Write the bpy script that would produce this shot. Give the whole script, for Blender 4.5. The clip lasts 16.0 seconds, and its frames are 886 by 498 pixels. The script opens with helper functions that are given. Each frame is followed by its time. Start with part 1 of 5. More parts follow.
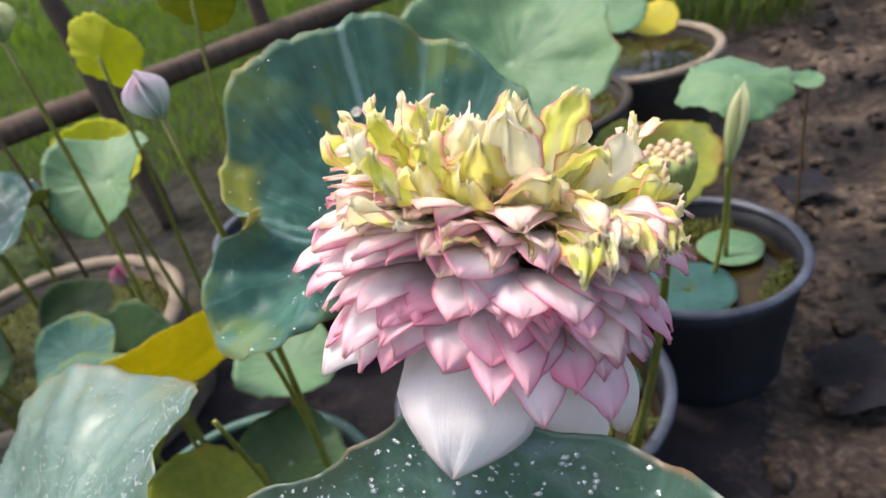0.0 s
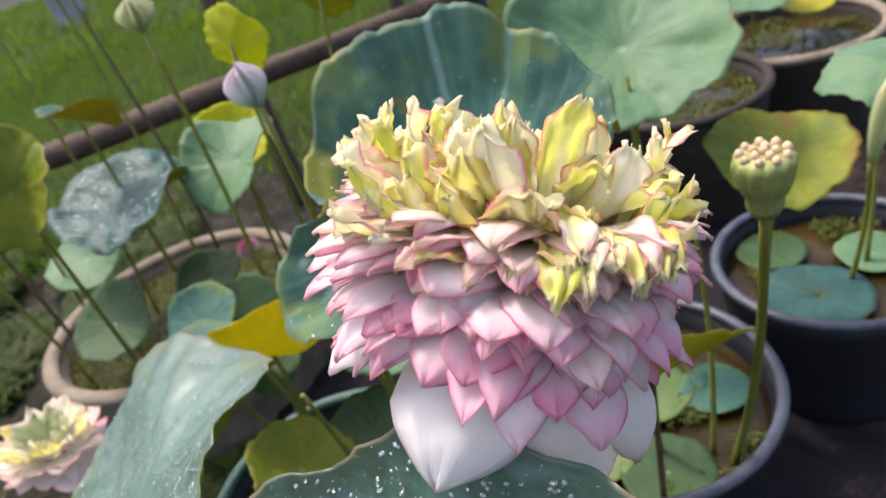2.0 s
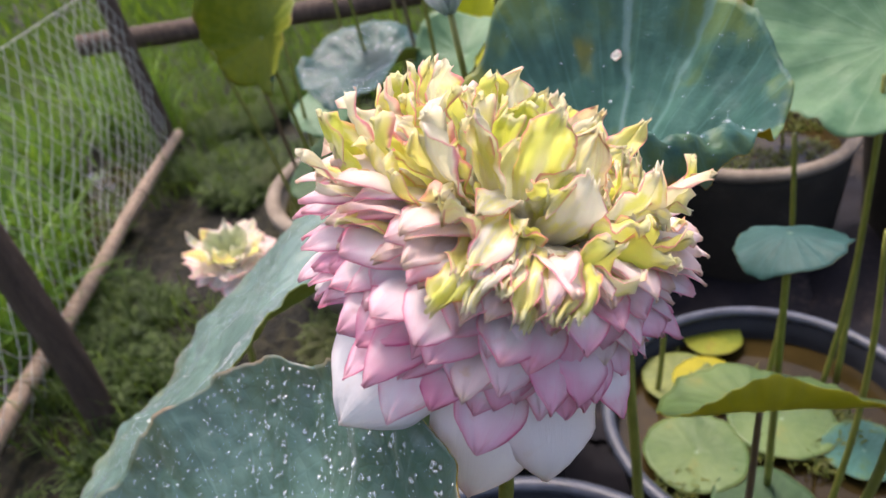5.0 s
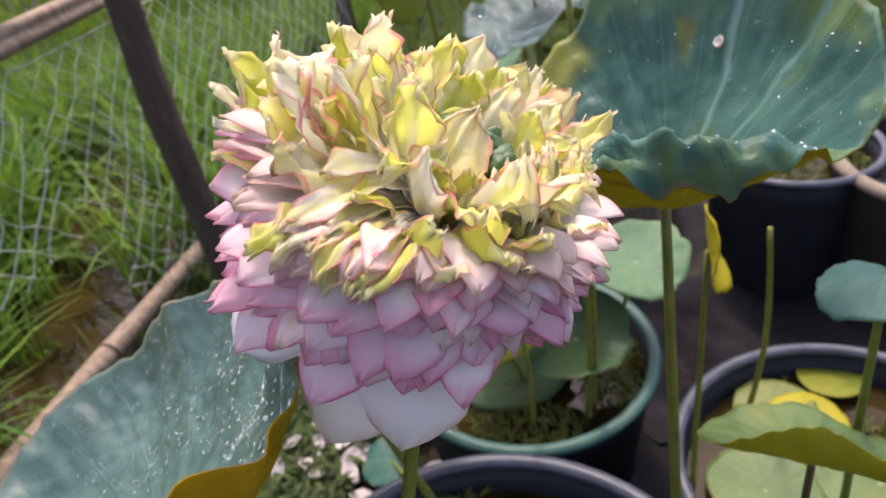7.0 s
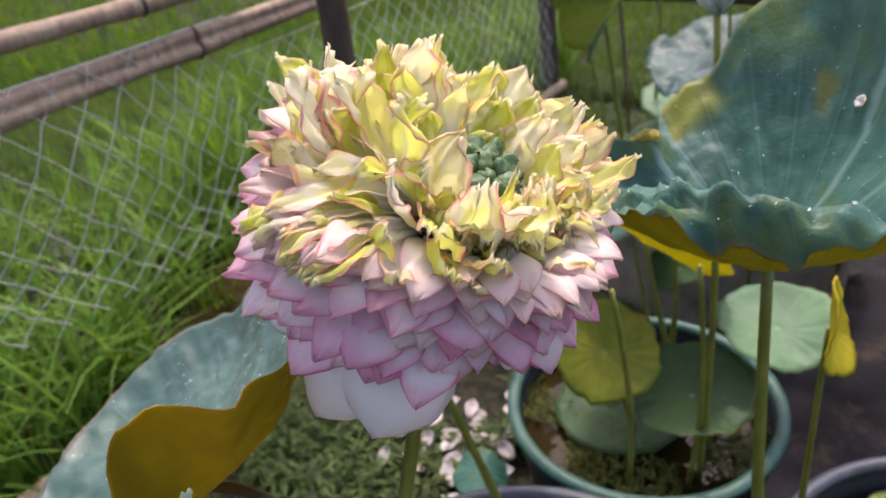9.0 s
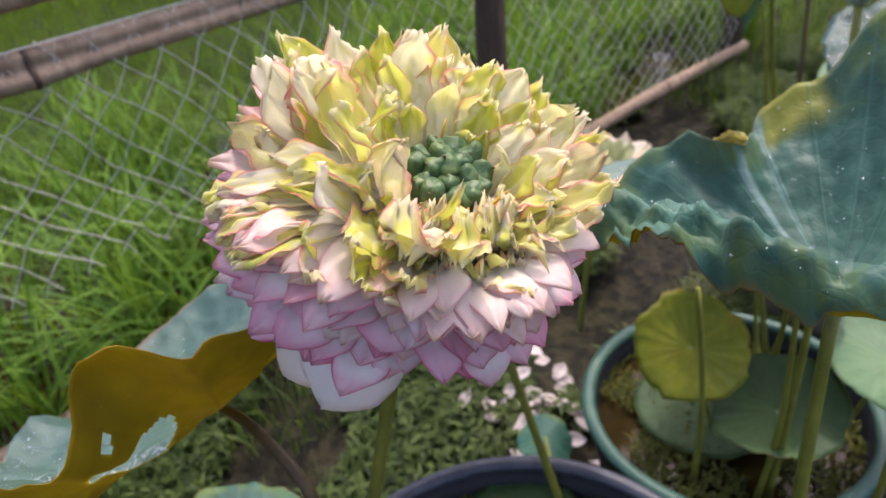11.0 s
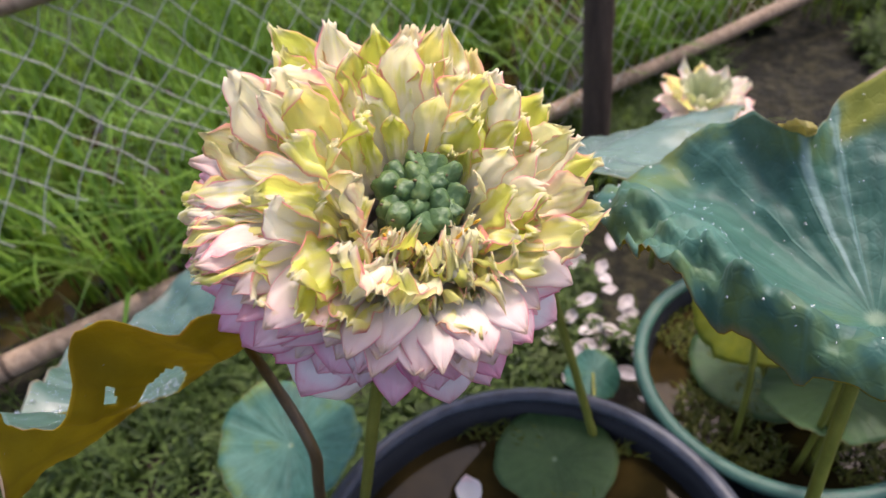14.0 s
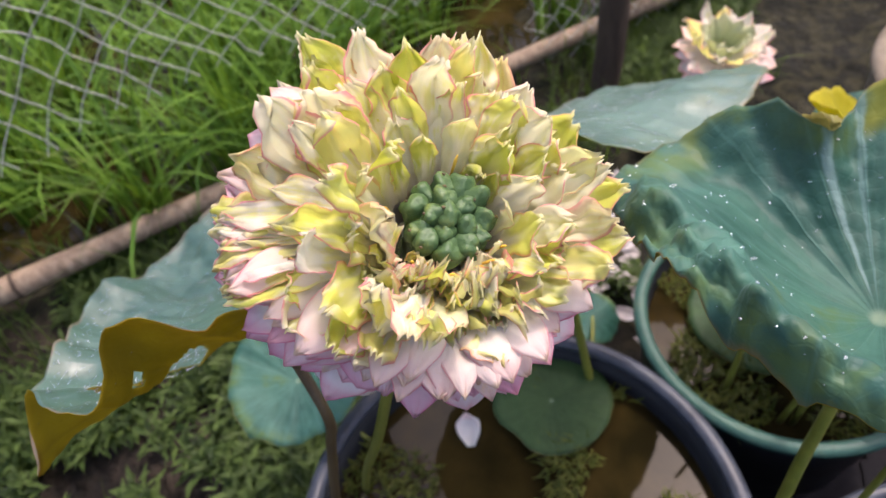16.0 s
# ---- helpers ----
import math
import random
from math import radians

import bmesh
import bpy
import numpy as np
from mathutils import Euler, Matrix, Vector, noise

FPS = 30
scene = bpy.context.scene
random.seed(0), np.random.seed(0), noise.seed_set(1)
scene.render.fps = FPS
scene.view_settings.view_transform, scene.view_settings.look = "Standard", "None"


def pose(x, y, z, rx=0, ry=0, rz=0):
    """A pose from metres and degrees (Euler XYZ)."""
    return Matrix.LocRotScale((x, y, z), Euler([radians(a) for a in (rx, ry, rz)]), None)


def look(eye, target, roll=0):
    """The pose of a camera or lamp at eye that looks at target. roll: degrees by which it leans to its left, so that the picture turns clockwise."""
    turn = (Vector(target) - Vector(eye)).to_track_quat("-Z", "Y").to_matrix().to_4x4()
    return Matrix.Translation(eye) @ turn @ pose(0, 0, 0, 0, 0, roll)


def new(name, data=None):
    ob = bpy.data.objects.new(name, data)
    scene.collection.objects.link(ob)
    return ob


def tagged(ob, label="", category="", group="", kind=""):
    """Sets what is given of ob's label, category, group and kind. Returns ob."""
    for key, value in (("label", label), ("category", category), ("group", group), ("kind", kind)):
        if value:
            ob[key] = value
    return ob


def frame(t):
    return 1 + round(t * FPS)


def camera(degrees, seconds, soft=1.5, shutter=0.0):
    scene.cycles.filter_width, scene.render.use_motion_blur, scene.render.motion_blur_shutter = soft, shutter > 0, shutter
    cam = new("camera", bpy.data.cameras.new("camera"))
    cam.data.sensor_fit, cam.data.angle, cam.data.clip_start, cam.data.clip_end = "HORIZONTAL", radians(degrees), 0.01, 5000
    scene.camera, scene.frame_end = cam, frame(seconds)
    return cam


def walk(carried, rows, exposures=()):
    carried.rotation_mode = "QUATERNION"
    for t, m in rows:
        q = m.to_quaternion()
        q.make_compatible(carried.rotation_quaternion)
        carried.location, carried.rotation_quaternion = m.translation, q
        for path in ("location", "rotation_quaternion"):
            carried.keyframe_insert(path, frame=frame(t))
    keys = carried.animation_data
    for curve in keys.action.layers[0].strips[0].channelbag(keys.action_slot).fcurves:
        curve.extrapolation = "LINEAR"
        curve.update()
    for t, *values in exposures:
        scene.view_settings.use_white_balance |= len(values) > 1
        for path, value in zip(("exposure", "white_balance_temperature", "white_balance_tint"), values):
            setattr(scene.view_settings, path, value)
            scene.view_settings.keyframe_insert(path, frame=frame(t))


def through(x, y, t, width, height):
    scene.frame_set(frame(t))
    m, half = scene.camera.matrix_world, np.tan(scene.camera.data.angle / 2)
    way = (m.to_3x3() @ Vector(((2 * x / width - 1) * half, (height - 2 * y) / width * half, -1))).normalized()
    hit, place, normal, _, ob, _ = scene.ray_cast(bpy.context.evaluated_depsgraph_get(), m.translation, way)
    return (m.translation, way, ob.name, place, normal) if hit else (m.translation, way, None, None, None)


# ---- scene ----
cam = camera(65.7, 16.0, soft=1.5)
METRES, EYE, TILT, LEAN, TURN = 0.7, 1.2, -33.2, 11.5, 0.0
ROWS = [
    (0.0, 0.0, 0.0, 0.0, 0.0, 0.0, -0.0),
    (0.5, 0.02, 0.005, 0.0127, 2.08, -0.66, 0.98),
    (1.0, 0.0378, 0.0073, 0.0198, 4.86, -1.9, 0.84),
    (1.5, 0.0643, 0.0168, 0.0172, 7.78, -1.78, -0.46),
    (2.0, 0.0887, 0.0166, 0.0218, 11.31, -1.91, -2.57),
    (2.5, 0.1139, 0.0194, 0.0308, 15.12, -2.04, -5.05),
    (3.0, 0.1453, 0.0246, 0.0324, 18.2, -4.26, -9.3),
    (3.5, 0.1721, 0.0329, 0.0483, 21.6, -5.65, -11.3),
    (4.0, 0.1921, 0.0418, 0.0531, 24.87, -7.84, -15.08),
    (4.5, 0.213, 0.0458, 0.0794, 28.94, -9.97, -17.12),
    (5.0, 0.242, 0.0734, 0.0951, 33.26, -13.63, -18.58),
    (7.5, 0.3866, 0.2143, 0.1879, 56.95, -25.96, -26.17),
    (8.0, 0.4001, 0.2301, 0.2054, 61.74, -27.19, -27.04),
    (8.5, 0.4307, 0.2518, 0.2326, 68.37, -29.13, -27.58),
    (9.0, 0.4437, 0.2794, 0.2379, 72.6, -32.0, -26.97),
    (9.5, 0.4505, 0.3052, 0.2541, 77.52, -35.4, -27.5),
    (12.0, 0.4086, 0.4305, 0.377, 96.43, -50.57, -24.49),
    (12.5, 0.3928, 0.4419, 0.3887, 98.96, -53.21, -24.0),
    (13.0, 0.3725, 0.4455, 0.4021, 99.94, -55.63, -23.44),
    (13.5, 0.3616, 0.4403, 0.4125, 100.51, -57.52, -23.32),
    (14.0, 0.3485, 0.443, 0.4208, 100.95, -59.2, -23.19),
    (14.5, 0.3379, 0.44, 0.4298, 102.04, -60.62, -23.24),
    (15.0, 0.3327, 0.4279, 0.4501, 101.65, -61.37, -23.23),
    (15.5, 0.3084, 0.4049, 0.4536, 102.5, -64.19, -22.98),
    (16.0, 0.2914, 0.3967, 0.4518, 102.78, -67.36, -24.11),
]
walk(cam, [(t, pose(0, 0, EYE, TILT, LEAN, TURN) @ pose(METRES * x, METRES * y, METRES * z, 90 + pitch, roll, yaw)) for t, x, y, z, yaw, pitch, roll in ROWS], [(0.0, 0.06, 6500.0, 15.0), (5.0, 0.07, 6450.0, 23.0), (8.0, 0.03, 6550.0, 24.0), (12.0, -0.03, 6450.0, 24.0), (16.0, -0.05, 6500.0, 23.0)])

cam.data.dof.use_dof = True
cam.data.dof.focus_distance = 0.33
cam.data.dof.aperture_fstop = 10.5

# ---- world and sun ----
SUN_AZ, SUN_EL = (-0.72, 0.40), 65.0
world = bpy.data.worlds.new("sky")
scene.world = world
world.use_nodes = True
wn = world.node_tree.nodes
sky = wn.new("ShaderNodeTexSky")
sky.sky_type, sky.sun_disc = "NISHITA", False
sky.sun_elevation = radians(SUN_EL)
sky.sun_rotation = math.atan2(SUN_AZ[0], SUN_AZ[1])
sky.air_density, sky.dust_density, sky.ozone_density = 1.0, 5.0, 0.4
wn["Background"].inputs["Strength"].default_value = 0.37
world.node_tree.links.new(sky.outputs[0], wn["Background"].inputs["Color"])
sun = new("sun", bpy.data.lights.new("sun", "SUN"))
sun.data.energy, sun.data.angle, sun.data.color = 2.6, radians(4.0), (1.0, 0.95, 0.86)
h = math.cos(radians(SUN_EL)) / math.hypot(*SUN_AZ)
sun.matrix_world = look((SUN_AZ[0] * h * 9, SUN_AZ[1] * h * 9, math.sin(radians(SUN_EL)) * 9), (0, 0, 0))


# ---- materials ----
class Graph:
    """A small wrapper for building node materials."""

    def __init__(self, name):
        self.mat = bpy.data.materials.new(name)
        self.mat.use_nodes = True
        self.tree = self.mat.node_tree
        self.nodes = self.tree.nodes
        self.bsdf = self.nodes["Principled BSDF"]
        self.out = self.nodes["Material Output"]

    def link(self, a, b):
        self.tree.links.new(a, b)

    def set(self, socket, value):
        if hasattr(value, "is_linked"):
            self.link(value, socket)
        elif isinstance(value, tuple) and len(value) == 3:
            socket.default_value = (*value, 1.0)
        else:
            socket.default_value = value

    def coords(self, kind="Object"):
        return self.nodes.new("ShaderNodeTexCoord").outputs[kind]

    def noise(self, scale, detail=4.0, rough=0.55, vector=None, stretch=None):
        n = self.nodes.new("ShaderNodeTexNoise")
        n.inputs["Scale"].default_value, n.inputs["Detail"].default_value = scale, detail
        n.inputs["Roughness"].default_value = rough
        v = vector or self.coords()
        if stretch:
            m = self.nodes.new("ShaderNodeMapping")
            m.inputs["Scale"].default_value = stretch
            self.link(v, m.inputs["Vector"])
            v = m.outputs[0]
        self.link(v, n.inputs["Vector"])
        return n.outputs["Fac"]

    def ramp(self, fac, stops):
        r = self.nodes.new("ShaderNodeValToRGB")
        while len(r.color_ramp.elements) < len(stops):
            r.color_ramp.elements.new(0.5)
        for e, (p, c) in zip(r.color_ramp.elements, stops):
            e.position, e.color = p, (*c, 1.0)
        self.link(fac, r.inputs[0])
        return r.outputs[0]

    def mix(self, fac, a, b, blend="MIX"):
        m = self.nodes.new("ShaderNodeMix")
        m.data_type, m.blend_type = "RGBA", blend
        self.set(m.inputs[0], fac)
        self.set(m.inputs[6], a)
        self.set(m.inputs[7], b)
        return m.outputs[2]

    def math(self, op, a, b=0.0, c=0.0):
        m = self.nodes.new("ShaderNodeMath")
        m.operation = op
        for s, v in zip(m.inputs, (a, b, c)):
            self.set(s, v)
        return m.outputs[0]

    def span(self, v, lo, hi, a=0.0, b=1.0):
        m = self.nodes.new("ShaderNodeMapRange")
        m.interpolation_type = "SMOOTHSTEP"
        for s, x in zip(m.inputs[:5], (v, lo, hi, a, b)):
            self.set(s, x)
        return m.outputs[0]

    def uv(self):
        s = self.nodes.new("ShaderNodeSeparateXYZ")
        self.link(self.coords("UV"), s.inputs[0])
        return s.outputs[0], s.outputs[1]

    def random(self):
        return self.nodes.new("ShaderNodeObjectInfo").outputs["Random"]

    def island(self):
        return self.nodes.new("ShaderNodeNewGeometry").outputs["Random Per Island"]

    def bump(self, height, strength=0.3, distance=0.002):
        b = self.nodes.new("ShaderNodeBump")
        b.inputs["Strength"].default_value, b.inputs["Distance"].default_value = strength, distance
        self.link(height, b.inputs["Height"])
        self.link(b.outputs[0], self.bsdf.inputs["Normal"])
        return b.outputs[0]

    def finish(self, color, rough=0.5, spec=0.5, glow_through=0.0, through_color=None, sheen=0.0):
        self.set(self.bsdf.inputs["Base Color"], color)
        self.set(self.bsdf.inputs["Roughness"], rough)
        self.bsdf.inputs["Specular IOR Level"].default_value = spec
        if sheen:
            self.bsdf.inputs["Sheen Weight"].default_value = sheen
        if glow_through:
            t = self.nodes.new("ShaderNodeBsdfTranslucent")
            self.set(t.inputs["Color"], through_color if through_color is not None else color)
            m = self.nodes.new("ShaderNodeMixShader")
            m.inputs[0].default_value = glow_through
            self.link(self.bsdf.outputs[0], m.inputs[1])
            self.link(t.outputs[0], m.inputs[2])
            self.link(m.outputs[0], self.out.inputs["Surface"])
        return self.mat


def petal_material(name, body, base, tip, rim, rim_amount=0.7, tip_from=0.55, aged=(0.62, 0.42, 0.12), aged_amount=0.0, warm=None, rim_from=0.40, tip_amount=0.6, veins=0.28, through=0.45, lime=None, soft=0.35, midrib=0.0):
    """A petal: u runs from base to tip, v across. Veins run along it."""
    g = Graph(name)
    u, v = g.uv()
    edge = g.math("ABSOLUTE", g.math("SUBTRACT", v, 0.5))
    blotch = g.noise(38.0, 3.0)
    fine = g.math("ADD", g.math("MULTIPLY", g.noise(1.0, 3.0, vector=g.coords("UV"), stretch=(2.5, 24.0, 1.0)), 0.55), g.math("MULTIPLY", g.noise(1.0, 3.0, vector=g.coords("UV"), stretch=(4.0, 62.0, 2.0)), 0.45))
    c = g.mix(g.span(u, 0.0, 0.45), base, body)
    if warm:
        c = g.mix(g.math("MULTIPLY", g.random(), 0.7), c, warm)
    tipf = g.span(g.math("ADD", u, g.math("MULTIPLY", g.math("SUBTRACT", blotch, 0.5), 0.5)), tip_from, 1.02)
    c = g.mix(g.math("MULTIPLY", tipf, g.math("ADD", tip_amount - 0.2, g.math("MULTIPLY", g.random(), 0.5))), c, tip)
    if lime:
        streaks = g.math("ADD", g.math("MULTIPLY", g.noise(48.0, 4.0), 0.6), g.math("MULTIPLY", g.noise(1.0, 3.0, vector=g.coords("UV"), stretch=(2.0, 7.0, 1.0)), 0.4))
        patch = g.math("MULTIPLY", g.span(g.math("ADD", streaks, g.math("MULTIPLY", g.math("SUBTRACT", g.random(), 0.5), 0.25)), 0.43, 0.56), g.span(u, 0.25, 0.6, 0.0, 0.9))
        c = g.mix(patch, c, lime)
    wob = g.math("ADD", edge, g.math("MULTIPLY", g.math("SUBTRACT", blotch, 0.5), 0.12))
    if midrib:
        c = g.mix(g.math("MULTIPLY", g.span(edge, 0.04, 0.22, 1.0, 0.0), g.span(u, 0.35, 0.95, midrib, 0.0)), c, (0.985, 0.96, 0.90))
    c = g.mix(g.math("MULTIPLY", g.span(wob, 0.26, 0.52, 0.0, soft), g.span(u, 0.35, 0.9)), c, tip if not lime else rim)
    rimf = g.math("MULTIPLY", g.span(wob, rim_from, 0.5), g.math("MULTIPLY", g.span(u, 0.35, 0.85), rim_amount))
    c = g.mix(rimf, c, rim)
    c = g.mix(g.span(fine, 0.50, 0.72, 0.0, veins * 1.4), c, rim)
    if aged_amount:
        spots = g.math("MULTIPLY", g.span(g.noise(120.0, 4.0), 0.60, 0.72), g.math("MULTIPLY", g.span(u, 0.55, 0.95), aged_amount))
        c = g.mix(spots, c, aged)
        c = g.mix(g.math("MULTIPLY", g.span(u, 0.93, 0.99), aged_amount), c, aged)
    relief = g.math("ADD", g.math("MULTIPLY", fine, 0.7), g.math("MULTIPLY", g.noise(170.0, 3.0), 0.4))
    g.bump(relief, 0.9, 0.0018)
    return g.finish(c, 0.5, 0.3, through, g.mix(0.35, c, (1.0, 0.97, 0.90)), 0.0)


M_PINK = petal_material("petal_pink", (0.985, 0.94, 0.93), (0.985, 0.88, 0.86), (0.95, 0.44, 0.57), (0.86, 0.14, 0.34), 0.85, 0.77, aged=(0.88, 0.44, 0.42), aged_amount=0.3, warm=(0.99, 0.97, 0.95), rim_from=0.455, tip_amount=0.52, through=0.60, veins=0.14, soft=0.45)
M_ROSE = petal_material("petal_rose", (0.98, 0.89, 0.90), (0.98, 0.84, 0.84), (0.93, 0.38, 0.55), (0.84, 0.12, 0.36), 0.85, 0.62, aged=(0.86, 0.40, 0.42), aged_amount=0.3, warm=(0.985, 0.92, 0.93), rim_from=0.455, tip_amount=0.60, through=0.60, veins=0.18, soft=0.65)
M_BLUSH = petal_material("petal_blush", (0.98, 0.93, 0.86), (0.98, 0.86, 0.80), (0.97, 0.74, 0.69), (0.90, 0.28, 0.38), 0.85, 0.55, aged=(0.84, 0.66, 0.40), aged_amount=0.6, warm=(0.98, 0.95, 0.88), rim_from=0.45, through=0.58, veins=0.16, soft=0.4)
M_YELLOW = petal_material("petal_yellow", (0.975, 0.965, 0.80), (0.965, 0.95, 0.88), (0.95, 0.94, 0.46), (0.88, 0.28, 0.34), 0.9, 0.6, aged=(0.96, 0.90, 0.70), aged_amount=0.6, warm=(0.98, 0.97, 0.90), rim_from=0.452, through=0.63, veins=0.10, lime=(0.81, 0.85, 0.13), tip_amount=0.5, soft=0.10, midrib=0.85)
M_GREENISH = petal_material("petal_greenish", (0.965, 0.965, 0.66), (0.96, 0.95, 0.80), (0.86, 0.89, 0.26), (0.82, 0.40, 0.28), 0.7, 0.5, aged=(0.96, 0.90, 0.70), aged_amount=0.6, warm=(0.975, 0.965, 0.84), rim_from=0.455, through=0.63, veins=0.10, lime=(0.74, 0.79, 0.06), tip_amount=0.55, soft=0.08, midrib=0.6)
M_CREAM = petal_material("petal_cream", (0.98, 0.97, 0.87), (0.97, 0.95, 0.90), (0.96, 0.95, 0.66), (0.90, 0.30, 0.38), 0.9, 0.6, aged=(0.96, 0.90, 0.70), aged_amount=0.6, warm=(0.985, 0.975, 0.93), rim_from=0.452, through=0.63, veins=0.12, lime=(0.90, 0.89, 0.26), soft=0.12, midrib=0.5)
M_VEINED = petal_material("petal_veined", (0.97, 0.94, 0.74), (0.96, 0.80, 0.64), (0.94, 0.93, 0.54), (0.82, 0.32, 0.28), 0.7, 0.5, aged_amount=0.3, warm=(0.96, 0.84, 0.70), rim_from=0.43, veins=0.32, through=0.5, lime=(0.90, 0.88, 0.36))
M_WHITE = petal_material("petal_white", (0.97, 0.95, 0.93), (0.96, 0.95, 0.88), (0.90, 0.66, 0.66), (0.74, 0.75, 0.80), 0.25, 0.92, aged_amount=0.1, veins=0.12, through=0.62)
M_BUD = petal_material("bud_pink", (0.62, 0.66, 0.62), (0.40, 0.52, 0.40), (0.74, 0.55, 0.66), (0.66, 0.50, 0.62), 0.3, 0.5, veins=0.1)
M_BUD_ROSE = petal_material("bud_rose", (0.80, 0.62, 0.62), (0.66, 0.60, 0.50), (0.88, 0.22, 0.42), (0.84, 0.30, 0.48), 0.3, 0.5, veins=0.1, tip_amount=0.8)
M_BUD_GREEN = petal_material("bud_green", (0.58, 0.64, 0.34), (0.40, 0.50, 0.22), (0.72, 0.72, 0.48), (0.5, 0.5, 0.25), 0.3, 0.5)


def leaf_material(name, dark, light, rim=(0.30, 0.20, 0.07), blotches=None, rough=0.42, vein=(0.22, 0.36, 0.24), rim_from=0.985, through=0.25, bloom=0.0, spec=0.35, coat=0.0, patch=0.35, edge_tint=None, thru=(0.30, 0.32, 0.02), thru_mix=0.5, zones=(), pale_lines=()):
    """A lotus leaf: u is the way round, v runs from the hub to the rim."""
    g = Graph(name)
    u, v = g.uv()
    big, small = g.noise(9.0, 5.0), g.noise(70.0, 4.0)
    c = g.mix(g.span(g.math("ADD", g.math("MULTIPLY", big, 0.75), g.math("MULTIPLY", small, 0.25)), 0.32, 0.68), dark, light)
    if blotches:
        c = g.mix(g.span(g.noise(14.0, 3.0, vector=g.coords("Object")), 0.60, 0.72, 0.0, 0.8), c, blotches)
    if edge_tint:
        c = g.mix(g.math("MULTIPLY", g.span(g.noise(20.0, 4.0), 0.42, 0.62), g.span(v, 0.74, 0.98, 0.0, 0.7)), c, edge_tint)
    streak = g.noise(1.0, 4.0, vector=g.coords("UV"), stretch=(60.0, 3.0, 1.0))
    c = g.mix(g.span(streak, 0.42, 0.70, 0.0, 0.32), c, vein)
    c = g.mix(g.span(g.noise(28.0, 4.0), 0.56, 0.74, 0.0, patch), c, light)
    for u0, du, v0, v1, colour in zones:
        off = g.math("ADD", g.math("ABSOLUTE", g.math("SUBTRACT", u, u0)), g.math("MULTIPLY", g.math("SUBTRACT", g.noise(34.0, 4.0), 0.5), du * 1.2))
        along = g.math("ADD", v, g.math("MULTIPLY", g.math("SUBTRACT", big, 0.5), 0.4))
        inside = g.math("MULTIPLY", g.span(along, v0, v0 + 0.12), g.span(along, v1 - 0.12, v1, 1.0, 0.0))
        c = g.mix(g.math("MULTIPLY", g.span(off, du * 0.4, du, 0.8, 0.0), inside), c, colour)
    # narrow pale lines running from near the hub to the rim, in colour only
    for u0, du, colour in pale_lines:
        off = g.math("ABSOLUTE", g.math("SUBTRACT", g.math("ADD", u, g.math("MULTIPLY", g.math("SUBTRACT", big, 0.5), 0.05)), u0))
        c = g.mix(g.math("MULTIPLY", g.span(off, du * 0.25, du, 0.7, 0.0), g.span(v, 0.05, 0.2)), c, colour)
    ray = g.math("ABSOLUTE", g.math("SUBTRACT", g.math("FRACT", g.math("MULTIPLY", u, 21.0)), 0.5))
    lines = g.math("MULTIPLY", g.span(ray, 0.0, 0.05, 1.0, 0.0), g.span(v, 0.02, 0.9, 0.85, 0.25))
    c = g.mix(lines, c, vein)
    c = g.mix(g.span(v, 0.02, 0.06, 0.4, 0.0), c, (0.40, 0.50, 0.32))
    c = g.mix(g.math("MULTIPLY", g.span(g.math("ADD", v, g.math("MULTIPLY", g.math("SUBTRACT", big, 0.5), 0.03)), rim_from, 1.003), g.span(g.noise(16.0, 4.0), 0.40, 0.66, 0.0, 0.8)), c, rim)
    net = g.nodes.new("ShaderNodeTexVoronoi")
    net.feature = "DISTANCE_TO_EDGE"
    net.inputs["Scale"].default_value = 90.0
    g.link(g.coords(), net.inputs["Vector"])
    relief = g.math("ADD", g.math("MULTIPLY", lines, 0.8), g.math("ADD", g.math("MULTIPLY", small, 0.6), g.span(net.outputs["Distance"], 0.0, 0.12, 0.0, 0.12)))
    g.bump(g.math("ADD", relief, g.math("MULTIPLY", g.noise(26.0, 4.0), 1.2)), 0.5, 0.0026)
    r = g.math("ADD", rough - 0.10, g.math("MULTIPLY", big, 0.25))
    if coat:
        g.bsdf.inputs["Coat Weight"].default_value, g.bsdf.inputs["Coat Roughness"].default_value = coat, 0.36
    return g.finish(c, r, spec, through, g.mix(thru_mix, c, thru), bloom)


M_LEAF = leaf_material("leaf_blue_green", (0.015, 0.080, 0.062), (0.048, 0.160, 0.118), vein=(0.10, 0.25, 0.20), blotches=(0.09, 0.15, 0.015), rough=0.52, spec=0.34, through=0.3, edge_tint=(0.13, 0.19, 0.02))
M_LEAF_BOWL = leaf_material("leaf_bowl", (0.015, 0.080, 0.062), (0.052, 0.168, 0.122), vein=(0.09, 0.23, 0.18), blotches=(0.09, 0.15, 0.015), rough=0.50, spec=0.36, through=0.3, edge_tint=(0.13, 0.19, 0.02), bloom=0.06,
                            zones=((0.47, 0.045, 0.72, 1.2, (0.22, 0.23, 0.008)), (0.60, 0.02, 0.88, 1.2, (0.13, 0.16, 0.012)), (0.33, 0.014, 0.60, 0.80, (0.18, 0.17, 0.01))), pale_lines=((0.532, 0.008, (0.24, 0.38, 0.36)), (0.498, 0.006, (0.18, 0.32, 0.29)), (0.275, 0.007, (0.20, 0.34, 0.30)), (0.20, 0.006, (0.14, 0.28, 0.23))))
